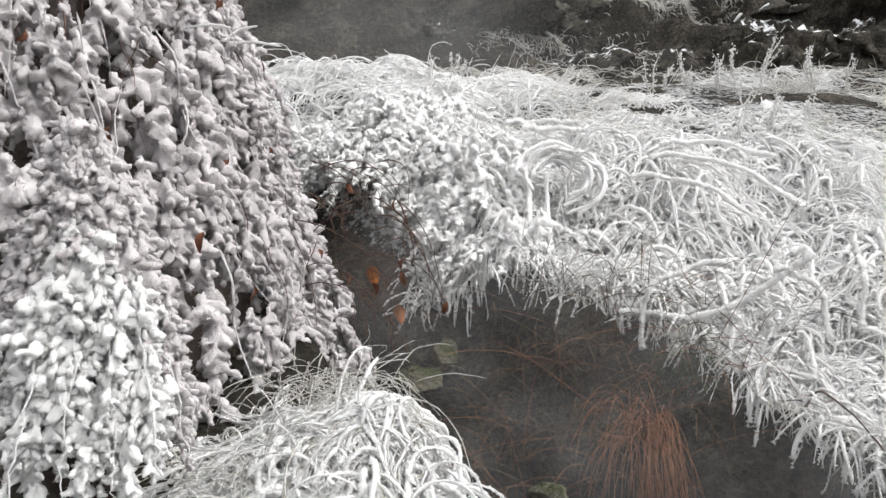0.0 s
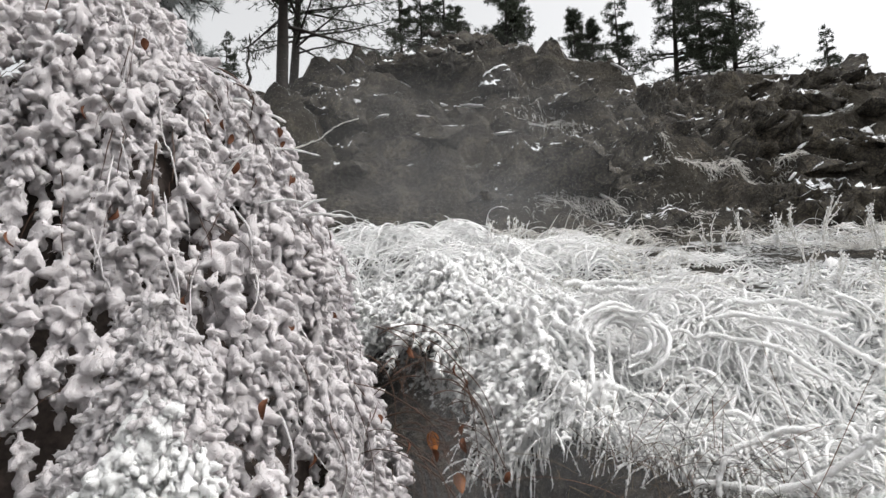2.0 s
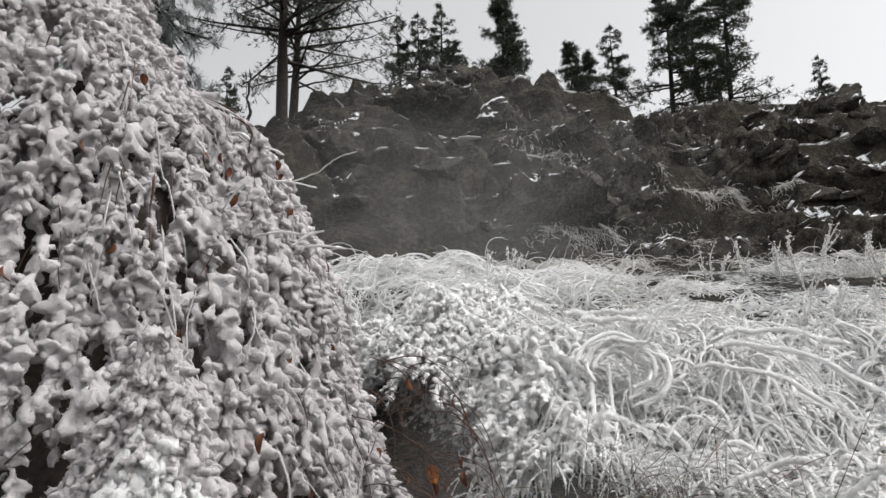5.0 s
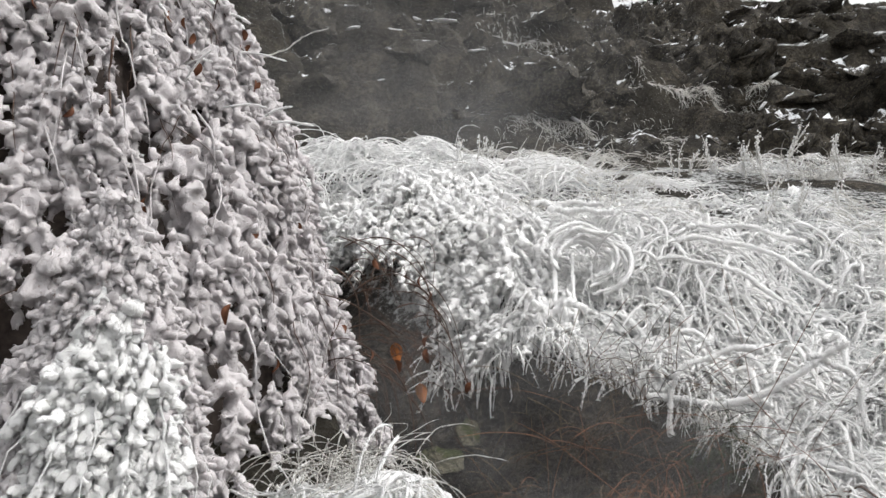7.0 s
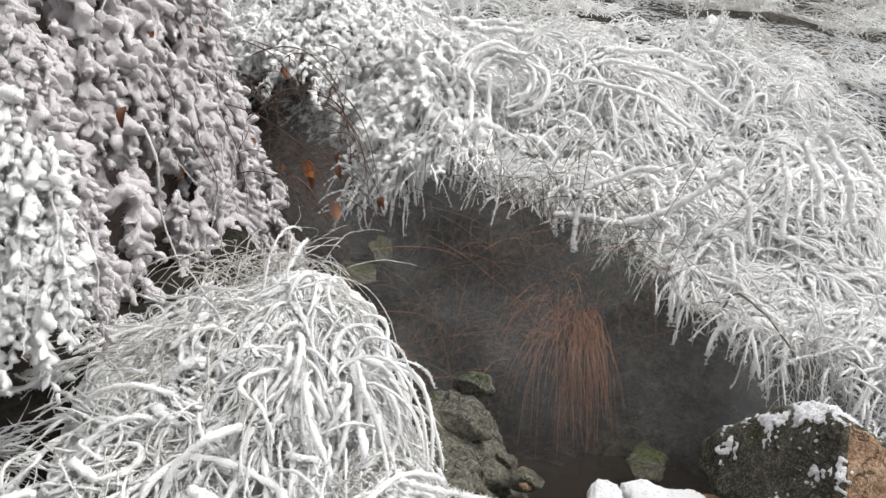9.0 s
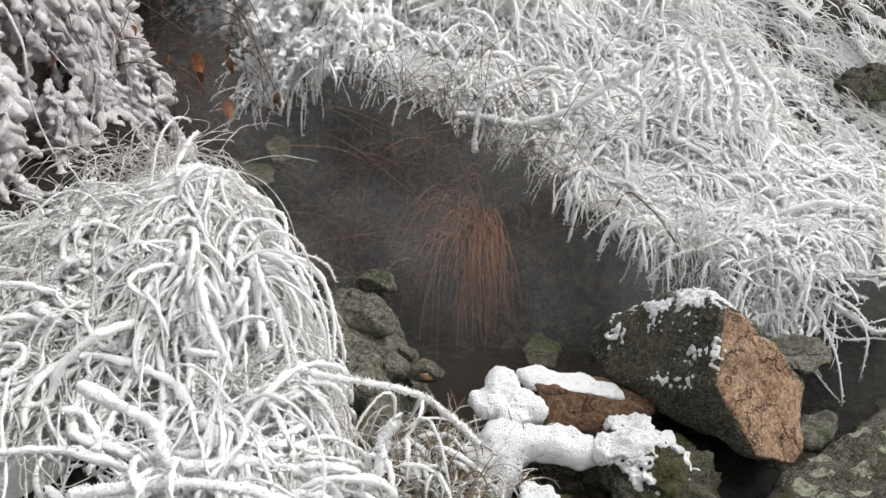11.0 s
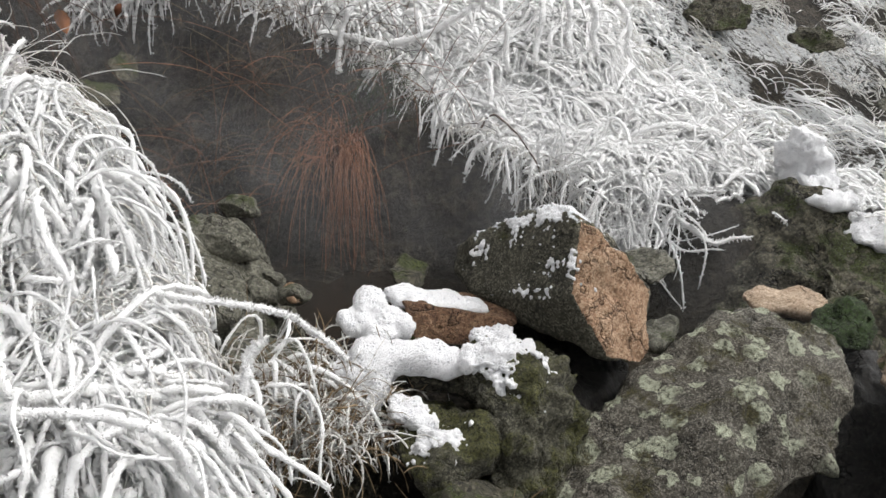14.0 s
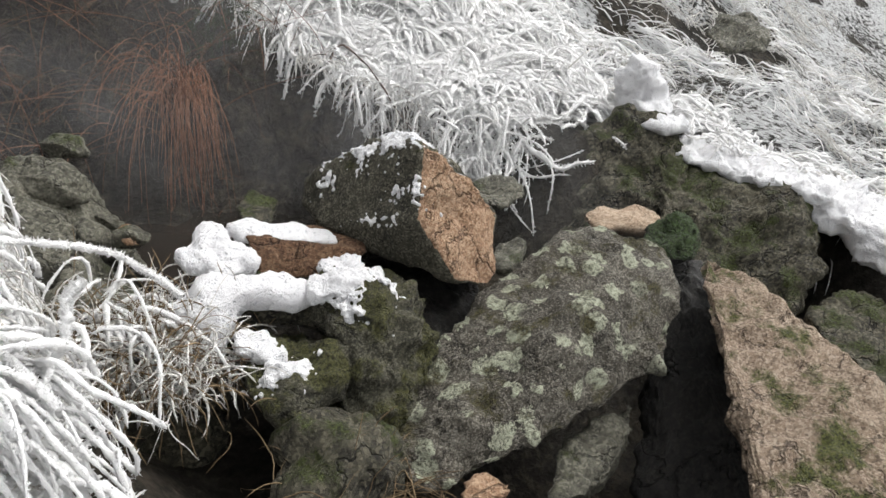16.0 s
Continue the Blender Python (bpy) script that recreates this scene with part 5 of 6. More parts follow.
def spray_turn(outward, lean):
    """A turn that hangs a spray down and leans it out along the surface."""
    d = Vector((outward[0] * lean, outward[1] * lean, -1)).normalized()
    return d.to_track_quat("-Z", "Y").to_matrix().to_4x4() @ Matrix.Rotation(random.uniform(0, 6.28), 4, "Z")


def frosted_shrub(name, label, places, outs, leans, sizes, singles, kinds=SPRAYS, material=FROST_LEAF):
    shrub = thing(name, label, "shrub")
    rest = []
    order = np.argsort(np.linalg.norm(places - np.array([0, 0.2, 1.4]), axis=1))
    for rank, i in enumerate(order):
        me = kinds[rng.integers(len(kinds))]
        m = Matrix.Translation(places[i]) @ spray_turn(outs[i], leans[i]) @ Matrix.Scale(sizes[i], 4)
        if rank < singles:
            child("rimed_spray", me, shrub).matrix_basis = m
        else:
            co = np.empty(len(me.vertices) * 3, np.float32)
            me.vertices.foreach_get("co", co)
            mm = np.array(m)
            fa = np.empty(len(me.loops), np.int32)
            me.loops.foreach_get("vertex_index", fa)
            rest.append((co.reshape(-1, 3) @ mm[:3, :3].T + mm[:3, 3], fa.reshape(-1, 3)))
    if rest:
        child("rimed_foliage", mesh_of("rimed_foliage", *merged(rest), material), shrub, kind="stuff")
    return shrub


def bush_radius(z):
    return np.interp(z, [0.4, 0.9, 1.5, 1.8, 2.2, 2.55, 2.9, 3.25, 3.5], [1.82, 1.75, 1.52, 1.36, 1.17, 0.99, 0.78, 0.48, 0.1])


AXIS = np.array([-1.6, 3.6])


def bush_shape(a, z):
    trim = 1 - 0.15 * smooth(-1.4, -0.4, a) * smooth(1.9, 2.6, z) - 0.3 * smooth(-1.4, -0.6, a) * smooth(2.72, 3.08, z) + 0.14 * smooth(-1.4, -2.3, a) * smooth(2.1, 2.8, z)
    return bush_radius(z - 0.35 * smooth(-1.0, -1.7, a) * smooth(2.2, 3.2, z)) * trim - 0.32 * smooth(-1.0, -0.3, a) * smooth(2.5, 1.5, z) + 0.10 * fbm(a * 2.2, z * 1.6, 2, 4) + 0.07 * fbm(a * 7, z * 2.5, 2, 6) + 0.11 * fbm(a * 13 + z * 0.5, z * 1.1, 2, 16)


count = 1500
z = 0.68 + 3.12 * rng.uniform(0, 1, count) ** 0.95
a = rng.uniform(radians(-145), radians(14), count)
gap = fbm(a * 12, z * 2.2, 3, 77) > -0.3
z, a = z[gap], a[gap]
rr = bush_shape(a, z) - 0.02
places = np.column_stack([AXIS[0] + np.cos(a) * rr, AXIS[1] + np.sin(a) * rr, z])
outs = np.column_stack([np.cos(a), np.sin(a)])
shrub = frosted_shrub("frosted_shrub", "tall shrub draped in hanging leaves coated with white rime", places, outs, rng.uniform(0.0, 0.45, len(z)), rng.uniform(0.65, 1.2, len(z)), 280)

# the far side of the shrub
count = 170
zb, ab = rng.uniform(0.8, 3.2, count), rng.uniform(radians(14), radians(215), count)
rb = bush_shape(ab, zb) - 0.02
back = [Matrix.Translation((AXIS[0] + math.cos(p) * r, AXIS[1] + math.sin(p) * r, q)) @ spray_turn((math.cos(p), math.sin(p)), 0.2) @ Matrix.Scale(1.7, 4) for p, q, r in zip(ab, zb, rb)]
rest = []
for m in back:
    me = LIGHT_SPRAYS[rng.integers(len(LIGHT_SPRAYS))]
    co, fa = np.empty(len(me.vertices) * 3, np.float32), np.empty(len(me.loops), np.int32)
    me.vertices.foreach_get("co", co)
    me.loops.foreach_get("vertex_index", fa)
    rest.append((co.reshape(-1, 3) @ np.array(m)[:3, :3].T + np.array(m)[:3, 3], fa.reshape(-1, 3)))
child("rimed_foliage", mesh_of("rimed_foliage", *merged(rest), FROST_LEAF), shrub, kind="stuff")

# closed dark skin: the inner shade of the shrub put into its colour
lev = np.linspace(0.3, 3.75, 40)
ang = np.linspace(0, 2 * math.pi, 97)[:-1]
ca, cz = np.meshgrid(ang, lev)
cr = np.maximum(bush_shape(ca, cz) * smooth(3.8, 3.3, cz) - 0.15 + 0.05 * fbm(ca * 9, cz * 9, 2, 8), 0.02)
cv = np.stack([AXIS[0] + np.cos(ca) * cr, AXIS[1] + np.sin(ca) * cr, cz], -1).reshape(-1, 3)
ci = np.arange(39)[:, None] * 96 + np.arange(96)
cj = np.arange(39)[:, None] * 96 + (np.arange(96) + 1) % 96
child("inner_thicket", mesh_of("inner_thicket", cv, np.stack([ci, cj, cj + 96, ci + 96], -1).reshape(-1, 4), DARK_CORE), shrub, "dark brown skin painted as the shaded inside of the shrub")


def shrub_twigs(count, off, r, material, low, high, fall):
    bz, ba = rng.uniform(low, high, count), rng.uniform(radians(-115), radians(10), count)
    bow = rng.normal(0, 0.12, count)
    pts = []
    for k in range(14):
        f = k / 13
        zz = bz - f * fall * rng.uniform(0.8, 1.0)
        aa = ba + bow * f
        r2 = bush_shape(aa, zz) + off + 0.03 * np.sin(k * 0.7 + ba * 17)
        pts.append(np.column_stack([AXIS[0] + np.cos(aa) * r2, AXIS[1] + np.sin(aa) * r2, zz]))
    return tube_mesh("twigs", np.stack(pts, 1), taper(count, 14, *r, 0.4), material, 5, 0.2)


child("dark_twig", shrub_twigs(60, 0.0, (0.002, 0.005), TWIG, 1.3, 3.1, 0.5), shrub, "thin dark reddish twigs", "stuff")
child("rimed_twig", shrub_twigs(70, 0.01, (0.003, 0.006), FROST_LEAF, 1.2, 3.2, 0.55), shrub, "twigs coated with rime", "stuff")


def leaf_mesh(name, length, width, material):
    """A dry leaf: a cupped blade with a midrib, tip down."""
    u, w = np.meshgrid(np.linspace(0, 1, 9), np.linspace(-1, 1, 7))
    half = width / 2 * np.sin(np.pi * u**0.8) ** 0.8
    x = w * half
    y = 0.35 * np.abs(w) * half + 0.12 * length * np.sin(u * 4)
    v = np.stack([x, y, -length * u], -1).reshape(-1, 3)
    n = len(v)
    i = (np.arange(6)[:, None] * 9 + np.arange(8)).ravel()
    f = np.stack([i, i + 1, i + 10, i + 9], -1)
    v = np.concatenate([v, v + [0, 0.0012, 0]])
    f = np.concatenate([f, f[:, ::-1] + n])
    return mesh_of(name, v, f, material)


LEAVES = [leaf_mesh("dry_leaf", rng.uniform(0.05, 0.08), rng.uniform(0.025, 0.04), DEAD_LEAF) for _ in range(5)]
for _ in range(30):
    aa, zz = rng.uniform(radians(-100), radians(5)), rng.uniform(1.0, 2.9)
    r2 = float(bush_shape(np.array([aa]), np.array([zz]))[0]) + 0.05
    ob = child("dry_leaf", LEAVES[rng.integers(5)], shrub, "red-brown dry leaf")
    ob.matrix_basis = pose(AXIS[0] + math.cos(aa) * r2, AXIS[1] + math.sin(aa) * r2, zz, rng.uniform(-30, 30), rng.uniform(-30, 30), rng.uniform(0, 360))

for _ in range(10):
    aa, zz = rng.uniform(radians(-45), radians(8)), rng.uniform(2.1, 2.75)
    r2 = float(bush_shape(np.array([aa]), np.array([zz]))[0])
    p0 = np.array([AXIS[0] + math.cos(aa) * r2, AXIS[1] + math.sin(aa) * r2, zz])
    out_ = np.array([math.cos(aa + rng.normal(0, 0.3)), math.sin(aa), rng.uniform(-0.5, 0.7)]) * rng.uniform(0.1, 0.28)
    child("rimed_stem", tube_mesh("rimed_stem", spline([p0 - out_ * 0.4, p0 + out_ * 0.4, p0 + out_ + [0, 0, -0.03]], 12)[None], taper(1, 12, 0.006, 0.011), FROST, 6, 0.3), shrub, "bare stem coated with white rime")

# the near drape of the shrub
count = 430
zd, ad = 1.0 + 0.64 * rng.uniform(0, 1, count) ** 1.2, rng.uniform(radians(-160), radians(30), count)
rd = np.interp(zd, [0.55, 0.8, 1.0, 1.3, 1.64], [0.18, 0.22, 0.2, 0.13, 0.01])
places = np.column_stack([-0.62 + rd * np.cos(ad) - 0.05 * (1.5 - zd), 1.68 + rd * np.sin(ad) - 0.08 * (1.5 - zd), zd])
near = frosted_shrub("frosted_shrub", "low drooping branch of a shrub thick with rime", places, np.column_stack([np.cos(ad), np.sin(ad)]), rng.uniform(0.05, 0.35, count), rng.uniform(0.6, 1.0, count), 140, FINE_SPRAYS)
# solid dark lump, its colour stands in for shade inside the branch
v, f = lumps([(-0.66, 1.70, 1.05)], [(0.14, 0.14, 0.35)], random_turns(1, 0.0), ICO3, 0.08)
child("inner_thicket", mesh_of("inner_thicket", v, f, DARK_CORE), near, "dark brown lump painted as the shaded inside of the branch")
tw = []
for q in range(9):
    aq = radians(-150 + 20 * q)
    tw.append(spline([(-0.62, 1.68, 1.62), (-0.63 + 0.14 * math.cos(aq), 1.66 + 0.14 * math.sin(aq), 1.28), (-0.65 + 0.25 * math.cos(aq), 1.63 + 0.25 * math.sin(aq), 1.0), (-0.66 + 0.28 * math.cos(aq), 1.6 + 0.28 * math.sin(aq), 0.85)], 24) + rng.normal(0, 0.006, (24, 3)))
child("rimed_twig", tube_mesh("rimed_twig", np.stack(tw), taper(9, 24, 0.002, 0.004), FROST, 6, 0.3), near, kind="stuff")

# leafy frosted brush on the bank beside the shrub
x, y = bank_points(760, (-0.7, 1.15), (3.9, 5.7))
keep = rng.uniform(0, 1, len(x)) < smooth(1.25, 0.6, x + 0.25 * (y - 4))
x, y = x[keep], y[keep]
fall = downhill(x, y, bank_top)
open_ = x > np.interp(y, [4.0, 4.6, 5.6], [0.6, 0.26, -0.8])
x, y, fall = x[open_], y[open_], fall[open_]
places = np.column_stack([x, y, bank_top(x, y) + rng.uniform(0.04, 0.2, len(x))])
frosted_shrub("frosted_brush", "low brush coated with white rime on the bank", places, fall + rng.normal(0, 0.3, fall.shape), rng.uniform(0.3, 1.3, len(x)), rng.uniform(0.8, 1.3, len(x)), 120, LIGHT_SPRAYS, FROST)

# brown bramble between the shrub and the pool
bk = 90
bx, by = rng.uniform(-0.35, 0.1, bk), rng.uniform(2.9, 4.0, bk)
paths = drape(np.column_stack([bx, by, rng.uniform(0.9, 1.6, bk)]), np.column_stack([rng.normal(0.5, 0.4, bk), rng.normal(-0.2, 0.4, bk), rng.uniform(-0.3, 0.6, bk)]), rng.uniform(0.3, 0.6, bk), 14,
              rng.uniform(0.1, 0.3, bk), 1.0, ground)
bramble = thing("bramble", "bare brown bramble with a few dry leaves", "shrub")
child("bramble_twig", tube_mesh("bramble_twig", paths, taper(bk, 14, 0.0015, 0.004, 0.4), TWIG, 4), bramble, kind="stuff")
for i in range(12):
    p = paths[rng.integers(bk), rng.integers(5, 14)]
    child("dry_leaf", LEAVES[rng.integers(5)], bramble, "red-brown dry leaf").matrix_basis = pose(*p, rng.uniform(-25, 25), rng.uniform(-25, 25), rng.uniform(0, 360))
BIG_LEAF = leaf_mesh("orange_leaf", 0.115, 0.065, ORANGE_LEAF)
hang = child("hanging_twig", tube_mesh("hanging_twig", spline([(-0.35, 3.2, 1.35), (-0.2, 3.45, 1.28), (0.0, 3.7, 1.1), (0.1, 3.84, 0.9)], 16)[None], taper(1, 16, 0.003, 0.003), TWIG, 4), bramble)
for p in [(0.11, 3.85, 0.84), (-0.02, 3.75, 1.07)]:
    child("orange_leaf", BIG_LEAF, bramble, "orange dry leaf").matrix_basis = pose(*p, rng.uniform(-10, 10), rng.uniform(-15, 15), rng.uniform(-30, 30))

# icy dry grass beside the stone pile
def pile_grass(name, label, centre, spread, z0, count, r, length, material, gravity=(0.2, 0.5), fuzz=0):
    x, y = centre[0] + rng.normal(0, spread[0], count), centre[1] + rng.normal(0, spread[1], count)
    dirs = np.column_stack([rng.normal(0.25, 0.6, count), rng.normal(-0.3, 0.5, count), rng.uniform(0.2, 1.2, count)])
    paths = drape(np.column_stack([x, y, z0 + rng.normal(0, 0.03, count)]), dirs, rng.uniform(*length, count), 12, rng.uniform(*gravity, count), 1.5, ground, 0.01, 0.12)
    rad = taper(count, 12, *r, 0.6)
    ob = thing(name, label, "grass", "stuff", mesh=tube_mesh(name, paths, rad, material, 4))
    if fuzz:
        rime_needles("rime_needle", paths, rad, fuzz, 0.004, ob)


rock("mossy_mound", "mound of wet moss and matted dead grass beside the pile", [(0.42, 1.3, -0.1), (0.74, 1.2, -0.1), (0.72, 1.45, -0.1), (0.44, 1.5, -0.1), (0.47, 1.34, 0.26), (0.66, 1.27, 0.2), (0.66, 1.4, 0.25), (0.48, 1.44, 0.27)], DARK_MOSSY, seed=35, bevel=0.04, rough=0.03)
pile_grass("dry_grass", "icy straw-brown dry grass beside the stone pile", (0.55, 1.32), (0.09, 0.09), 0.24, 600, (0.0011, 0.0024), (0.08, 0.2), DRY_GRASS, (0.05, 0.3))
pile_grass("icy_grass", "ice-glazed thin grass beside the stone pile", (0.56, 1.32), (0.08, 0.09), 0.25, 620, (0.0013, 0.0034), (0.08, 0.2), FROST_WARM, (0.05, 0.35), 12)
pile_grass("frosted_grass", "rimed grass blades drooping onto the stone pile", (0.5, 1.38), (0.06, 0.06), 0.3, 60, (0.004, 0.007), (0.15, 0.3), FROST, fuzz=60)

pile_grass("dry_grass", "straw-coloured dry grass at the foot of the mossy stones", (0.82, 0.84), (0.09, 0.05), 0.04, 260, (0.001, 0.002), (0.1, 0.26), DRY_GRASS, (0.1, 0.3))
pile_grass("dry_grass", "thin tan grass standing on top of the rimed tussock", (-0.12, 2.05), (0.1, 0.05), 0.86, 160, (0.0012, 0.0022), (0.12, 0.3), FROST_WARM, (0.1, 0.3), 6)


# ---- rust-coloured grass in the hollow ----
def hollow_grass(name, label, centre, spread, count, r, length, material, gravity=(0.1, 0.25), lift=0.7, fan=0.3):
    x, y = centre[0] + rng.normal(0, spread[0], count), centre[1] + rng.normal(0, spread[1], count)
    dirs = np.column_stack([rng.normal(-0.1, fan, count), rng.normal(-0.4, 0.25, count), rng.uniform(0.4, 1.3, count) * lift])
    paths = drape(np.column_stack([x, y, ground(x, y)]), dirs, rng.uniform(*length, count), 12, rng.uniform(*gravity, count), 0.3, ground, 0.01, 0.03)
    return thing(name, label, "grass", "stuff", mesh=tube_mesh(name, paths, taper(count, 12, *r), material, 4, 0.1))


hollow_grass("rust_grass", "tuft of drooping rust-brown grass in the hollow", (1.2, 2.98), (0.05, 0.03), 150, (0.001, 0.0022), (0.4, 0.8), RUST_GRASS, (0.3, 0.5), 1.3, 0.09)
hollow_grass("rust_grass", "sparse rust-brown grass on the wet slope", (1.0, 3.2), (0.4, 0.25), 70, (0.001, 0.002), (0.25, 0.55), RUST_GRASS)
hollow_grass("dry_grass", "brown dry grass hanging under the lip of the bank", (1.0, 3.5), (0.4, 0.2), 140, (0.001, 0.002), (0.2, 0.45), DRY_GRASS, (0.04, 0.15))
hollow_grass("dark_grass", "dark brown grass on the slope of the hollow", (0.9, 3.4), (0.5, 0.25), 600, (0.001, 0.002), (0.2, 0.5), DARK_GRASS)


hollow_grass("bare_stems", "long thin bare brown stems leaning across the hollow", (0.9, 3.15), (0.45, 0.25), 60, (0.0011, 0.002), (0.35, 0.85), RUST_GRASS, (0.02, 0.07), 1.0, 0.55)
GREEN_GRASS = plain("green_grass", (0.02, 0.035, 0.012), (0.06, 0.085, 0.03), 30)
hollow_grass("green_grass", "small tuft of green grass under the lip of the bank", (1.42, 3.12), (0.07, 0.06), 110, (0.0012, 0.002), (0.12, 0.28), GREEN_GRASS)


# ---- pines on the hill ----
def pine(name, label, height, seed, spread=0.28, density=1.0, bare=0.2, needle=0.2, mat=NEEDLE):
    g = np.random.default_rng(seed)
    root = thing(name, label, "tree")
    zs = np.linspace(0, height, 14)
    lean = g.normal(0, 0.012, 2)
    trunk = np.column_stack([zs * lean[0] + 0.04 * height * 0.1 * np.sin(zs / height * 4 + seed), zs * lean[1], zs])
    r0 = 0.017 * height
    child("trunk", tube_mesh("trunk", trunk[None], (r0 * (1 - 0.93 * zs / height))[None], BARK, 9, 0.08), root)
    nb = int(46 * density)
    hs = bare * height + (height * 0.97 - bare * height) * g.uniform(0, 1, nb) ** 0.85
    reach = spread * height * (1.05 - hs / height) ** 0.75 * g.uniform(0.45, 1.1, nb)
    az = g.uniform(0, 2 * math.pi, nb)
    s = np.linspace(0, 1, 7)
    base_xy = np.stack([np.interp(hs, zs, trunk[:, 0]), np.interp(hs, zs, trunk[:, 1])], 1)
    px = base_xy[:, :1] + np.cos(az)[:, None] * reach[:, None] * s
    py = base_xy[:, 1:] + np.sin(az)[:, None] * reach[:, None] * s
    pz = hs[:, None] + reach[:, None] * (0.12 * s - 0.25 * s**2 + 0.22 * s**3) + g.normal(0, 0.02 * height / 8, (nb, 7)) * s
    limbs = np.stack([px, py, pz], -1)
    child("limb", tube_mesh("limb", limbs, (0.16 * r0 + 0.12 * r0 * (reach / reach.max()))[:, None] * np.linspace(1.3, 0.3, 7), BARK, 4, 0.1), root, kind="stuff")
    # side twigs and tufts of needles
    tufts, twigs = [], []
    for i in range(nb):
        m = max(3, int(5 * density * (reach[i] / (0.28 * height)) * 2.2))
        f = g.uniform(0.3, 1.02, m)
        pos = np.stack([np.interp(f, s, limbs[i, :, q]) for q in range(3)], 1) + g.normal(0, 0.035 * height * 0.5, (m, 3)) * np.array([1, 1, 0.6])
        tufts.append(pos)
        for f_ in g.uniform(0.35, 0.95, 5):
            a_ = np.array([np.interp(f_, s, limbs[i, :, q]) for q in range(3)])
            out_ = np.array([np.cos(az[i] + g.normal(0, 0.9)), np.sin(az[i] + g.normal(0, 0.9)), g.uniform(-0.5, 0.35)]) * reach[i] * g.uniform(0.15, 0.35)
            way = a_ + out_ * np.linspace(0, 1, 4)[:, None] - np.array([0, 0, 0.12 * reach[i]]) * (np.linspace(0, 1, 4)[:, None] ** 2)
            twigs.append(way)
            tufts.append(way[1:] + g.normal(0, 0.006 * height, (3, 3)))
    child("twig", tube_mesh("twig", np.stack(twigs), np.full((len(twigs), 4), 0.05 * r0), BARK, 3, 0.1), root, kind="stuff")
    tufts = np.concatenate(tufts)
    k, blades = len(tufts), 11
    d = g.normal(0, 1, (k, blades, 3)) + np.array([0, 0, 0.35])
    d /= np.linalg.norm(d, axis=2, keepdims=True)
    ln = needle * g.uniform(0.45, 0.95, (k, blades, 1))
    side = np.cross(d, g.normal(0, 1, (k, blades, 3)))
    side /= np.linalg.norm(side, axis=2, keepdims=True)
    tip = tufts[:, None] + d * ln
    w = needle * 0.045
    v = np.stack([tufts[:, None] - side * w + 0 * tip, tufts[:, None] + side * w + 0 * tip, tip], 2).reshape(-1, 3)
    child("crown", mesh_of("crown", v, np.arange(len(v)).reshape(-1, 3), mat, False), root, kind="stuff")
    return root


PINES = [pine("pine_tree", "dark pine with an open crown on the hill", 6.0, 3, 0.3, 2.0, 0.12), pine("pine_tree", "dense dark conifer on the hill", 5.0, 5, 0.30, 2.6, 0.03),
         pine("pine_tree", "slender sparse pine on the hill", 4.5, 8, 0.30, 1.3, 0.2, 0.16)]
NOMINAL = [6.0, 5.0, 4.5]


def plant(which, x, y, top, turn):
    base = float(ground(x, y)) - 0.1
    m = pose(x, y, base, 0, 0, turn) @ Matrix.Scale((top - base) / NOMINAL[which], 4)
    copy_thing(PINES[which], m).matrix_basis = m


for which, x, y, top, turn in [(0, 8.63, 20, 13.6, 0), (0, 7.24, 21, 14.0, 70), (0, 8.9, 23, 14.6, 150), (2, 5.85, 22, 12.9, 20), (1, 4.6, 23, 12.8, 30), (1, 5.4, 24, 12.9, 80), (2, 4.04, 24, 12.3, 10),
                               (1, 2.18, 21, 13.6, 0), (2, -1.15, 23, 14.1, 0), (2, -0.47, 22, 13.6, 50), (2, 0.2, 23, 14.5, 140), (0, 0.82, 24, 13.7, 200), (2, 13.58, 24, 12.4, 40), (2, -6.7, 22, 12.0, 0)]:
    plant(which, x, y, top, turn)
for ob in PINES:
    for o in (*ob.children_recursive, ob):
        bpy.data.objects.remove(o)
big = pine("pine_tree", "tall dark pine with long bare limbs on the slope", 6.5, 12, 0.42, 2.0, 0.2, 0.12)
big.matrix_basis = pose(-2.56, 11.5, float(ground(-2.56, 11.5)) - 0.2)
big = pine("pine_tree", "leaning dark pine behind the tall one", 5.5, 14, 0.42, 2.0, 0.15, 0.12)
big.matrix_basis = pose(-2.85, 13.6, float(ground(-2.85, 13.6)) - 0.2, 0, 4, 60)
front = pine("pine_tree", "pine with needles whitened by frost behind the shrub", 6.2, 17, 0.24, 0.9, 0.3, 0.13, NEEDLE_FROST)
front.matrix_basis = pose(-2.15, 5.4, float(ground(-2.15, 5.4)) - 0.2)


# ---- pale grass on the ledges of the hill ----
def ledge_grass(label, line, count, width):
    p = spline(line, 60)[rng.integers(60, size=count)] + rng.normal(0, width, (count, 2))
    starts = np.column_stack([p, ground(p[:, 0], p[:, 1])])
    dirs = np.column_stack([rng.normal(0.3, 0.6, count), rng.normal(-0.8, 0.5, count), rng.uniform(0.1, 0.9, count)])
    paths = drape(starts, dirs, rng.uniform(0.08, 0.22, count), 5, rng.uniform(0.1, 0.4, count), 0.5, ground)
    thing("ledge_grass", label, "grass", "stuff", mesh=tube_mesh("ledge_grass", paths, taper(count, 5, 0.0025, 0.006), FROST_WARM, 3))


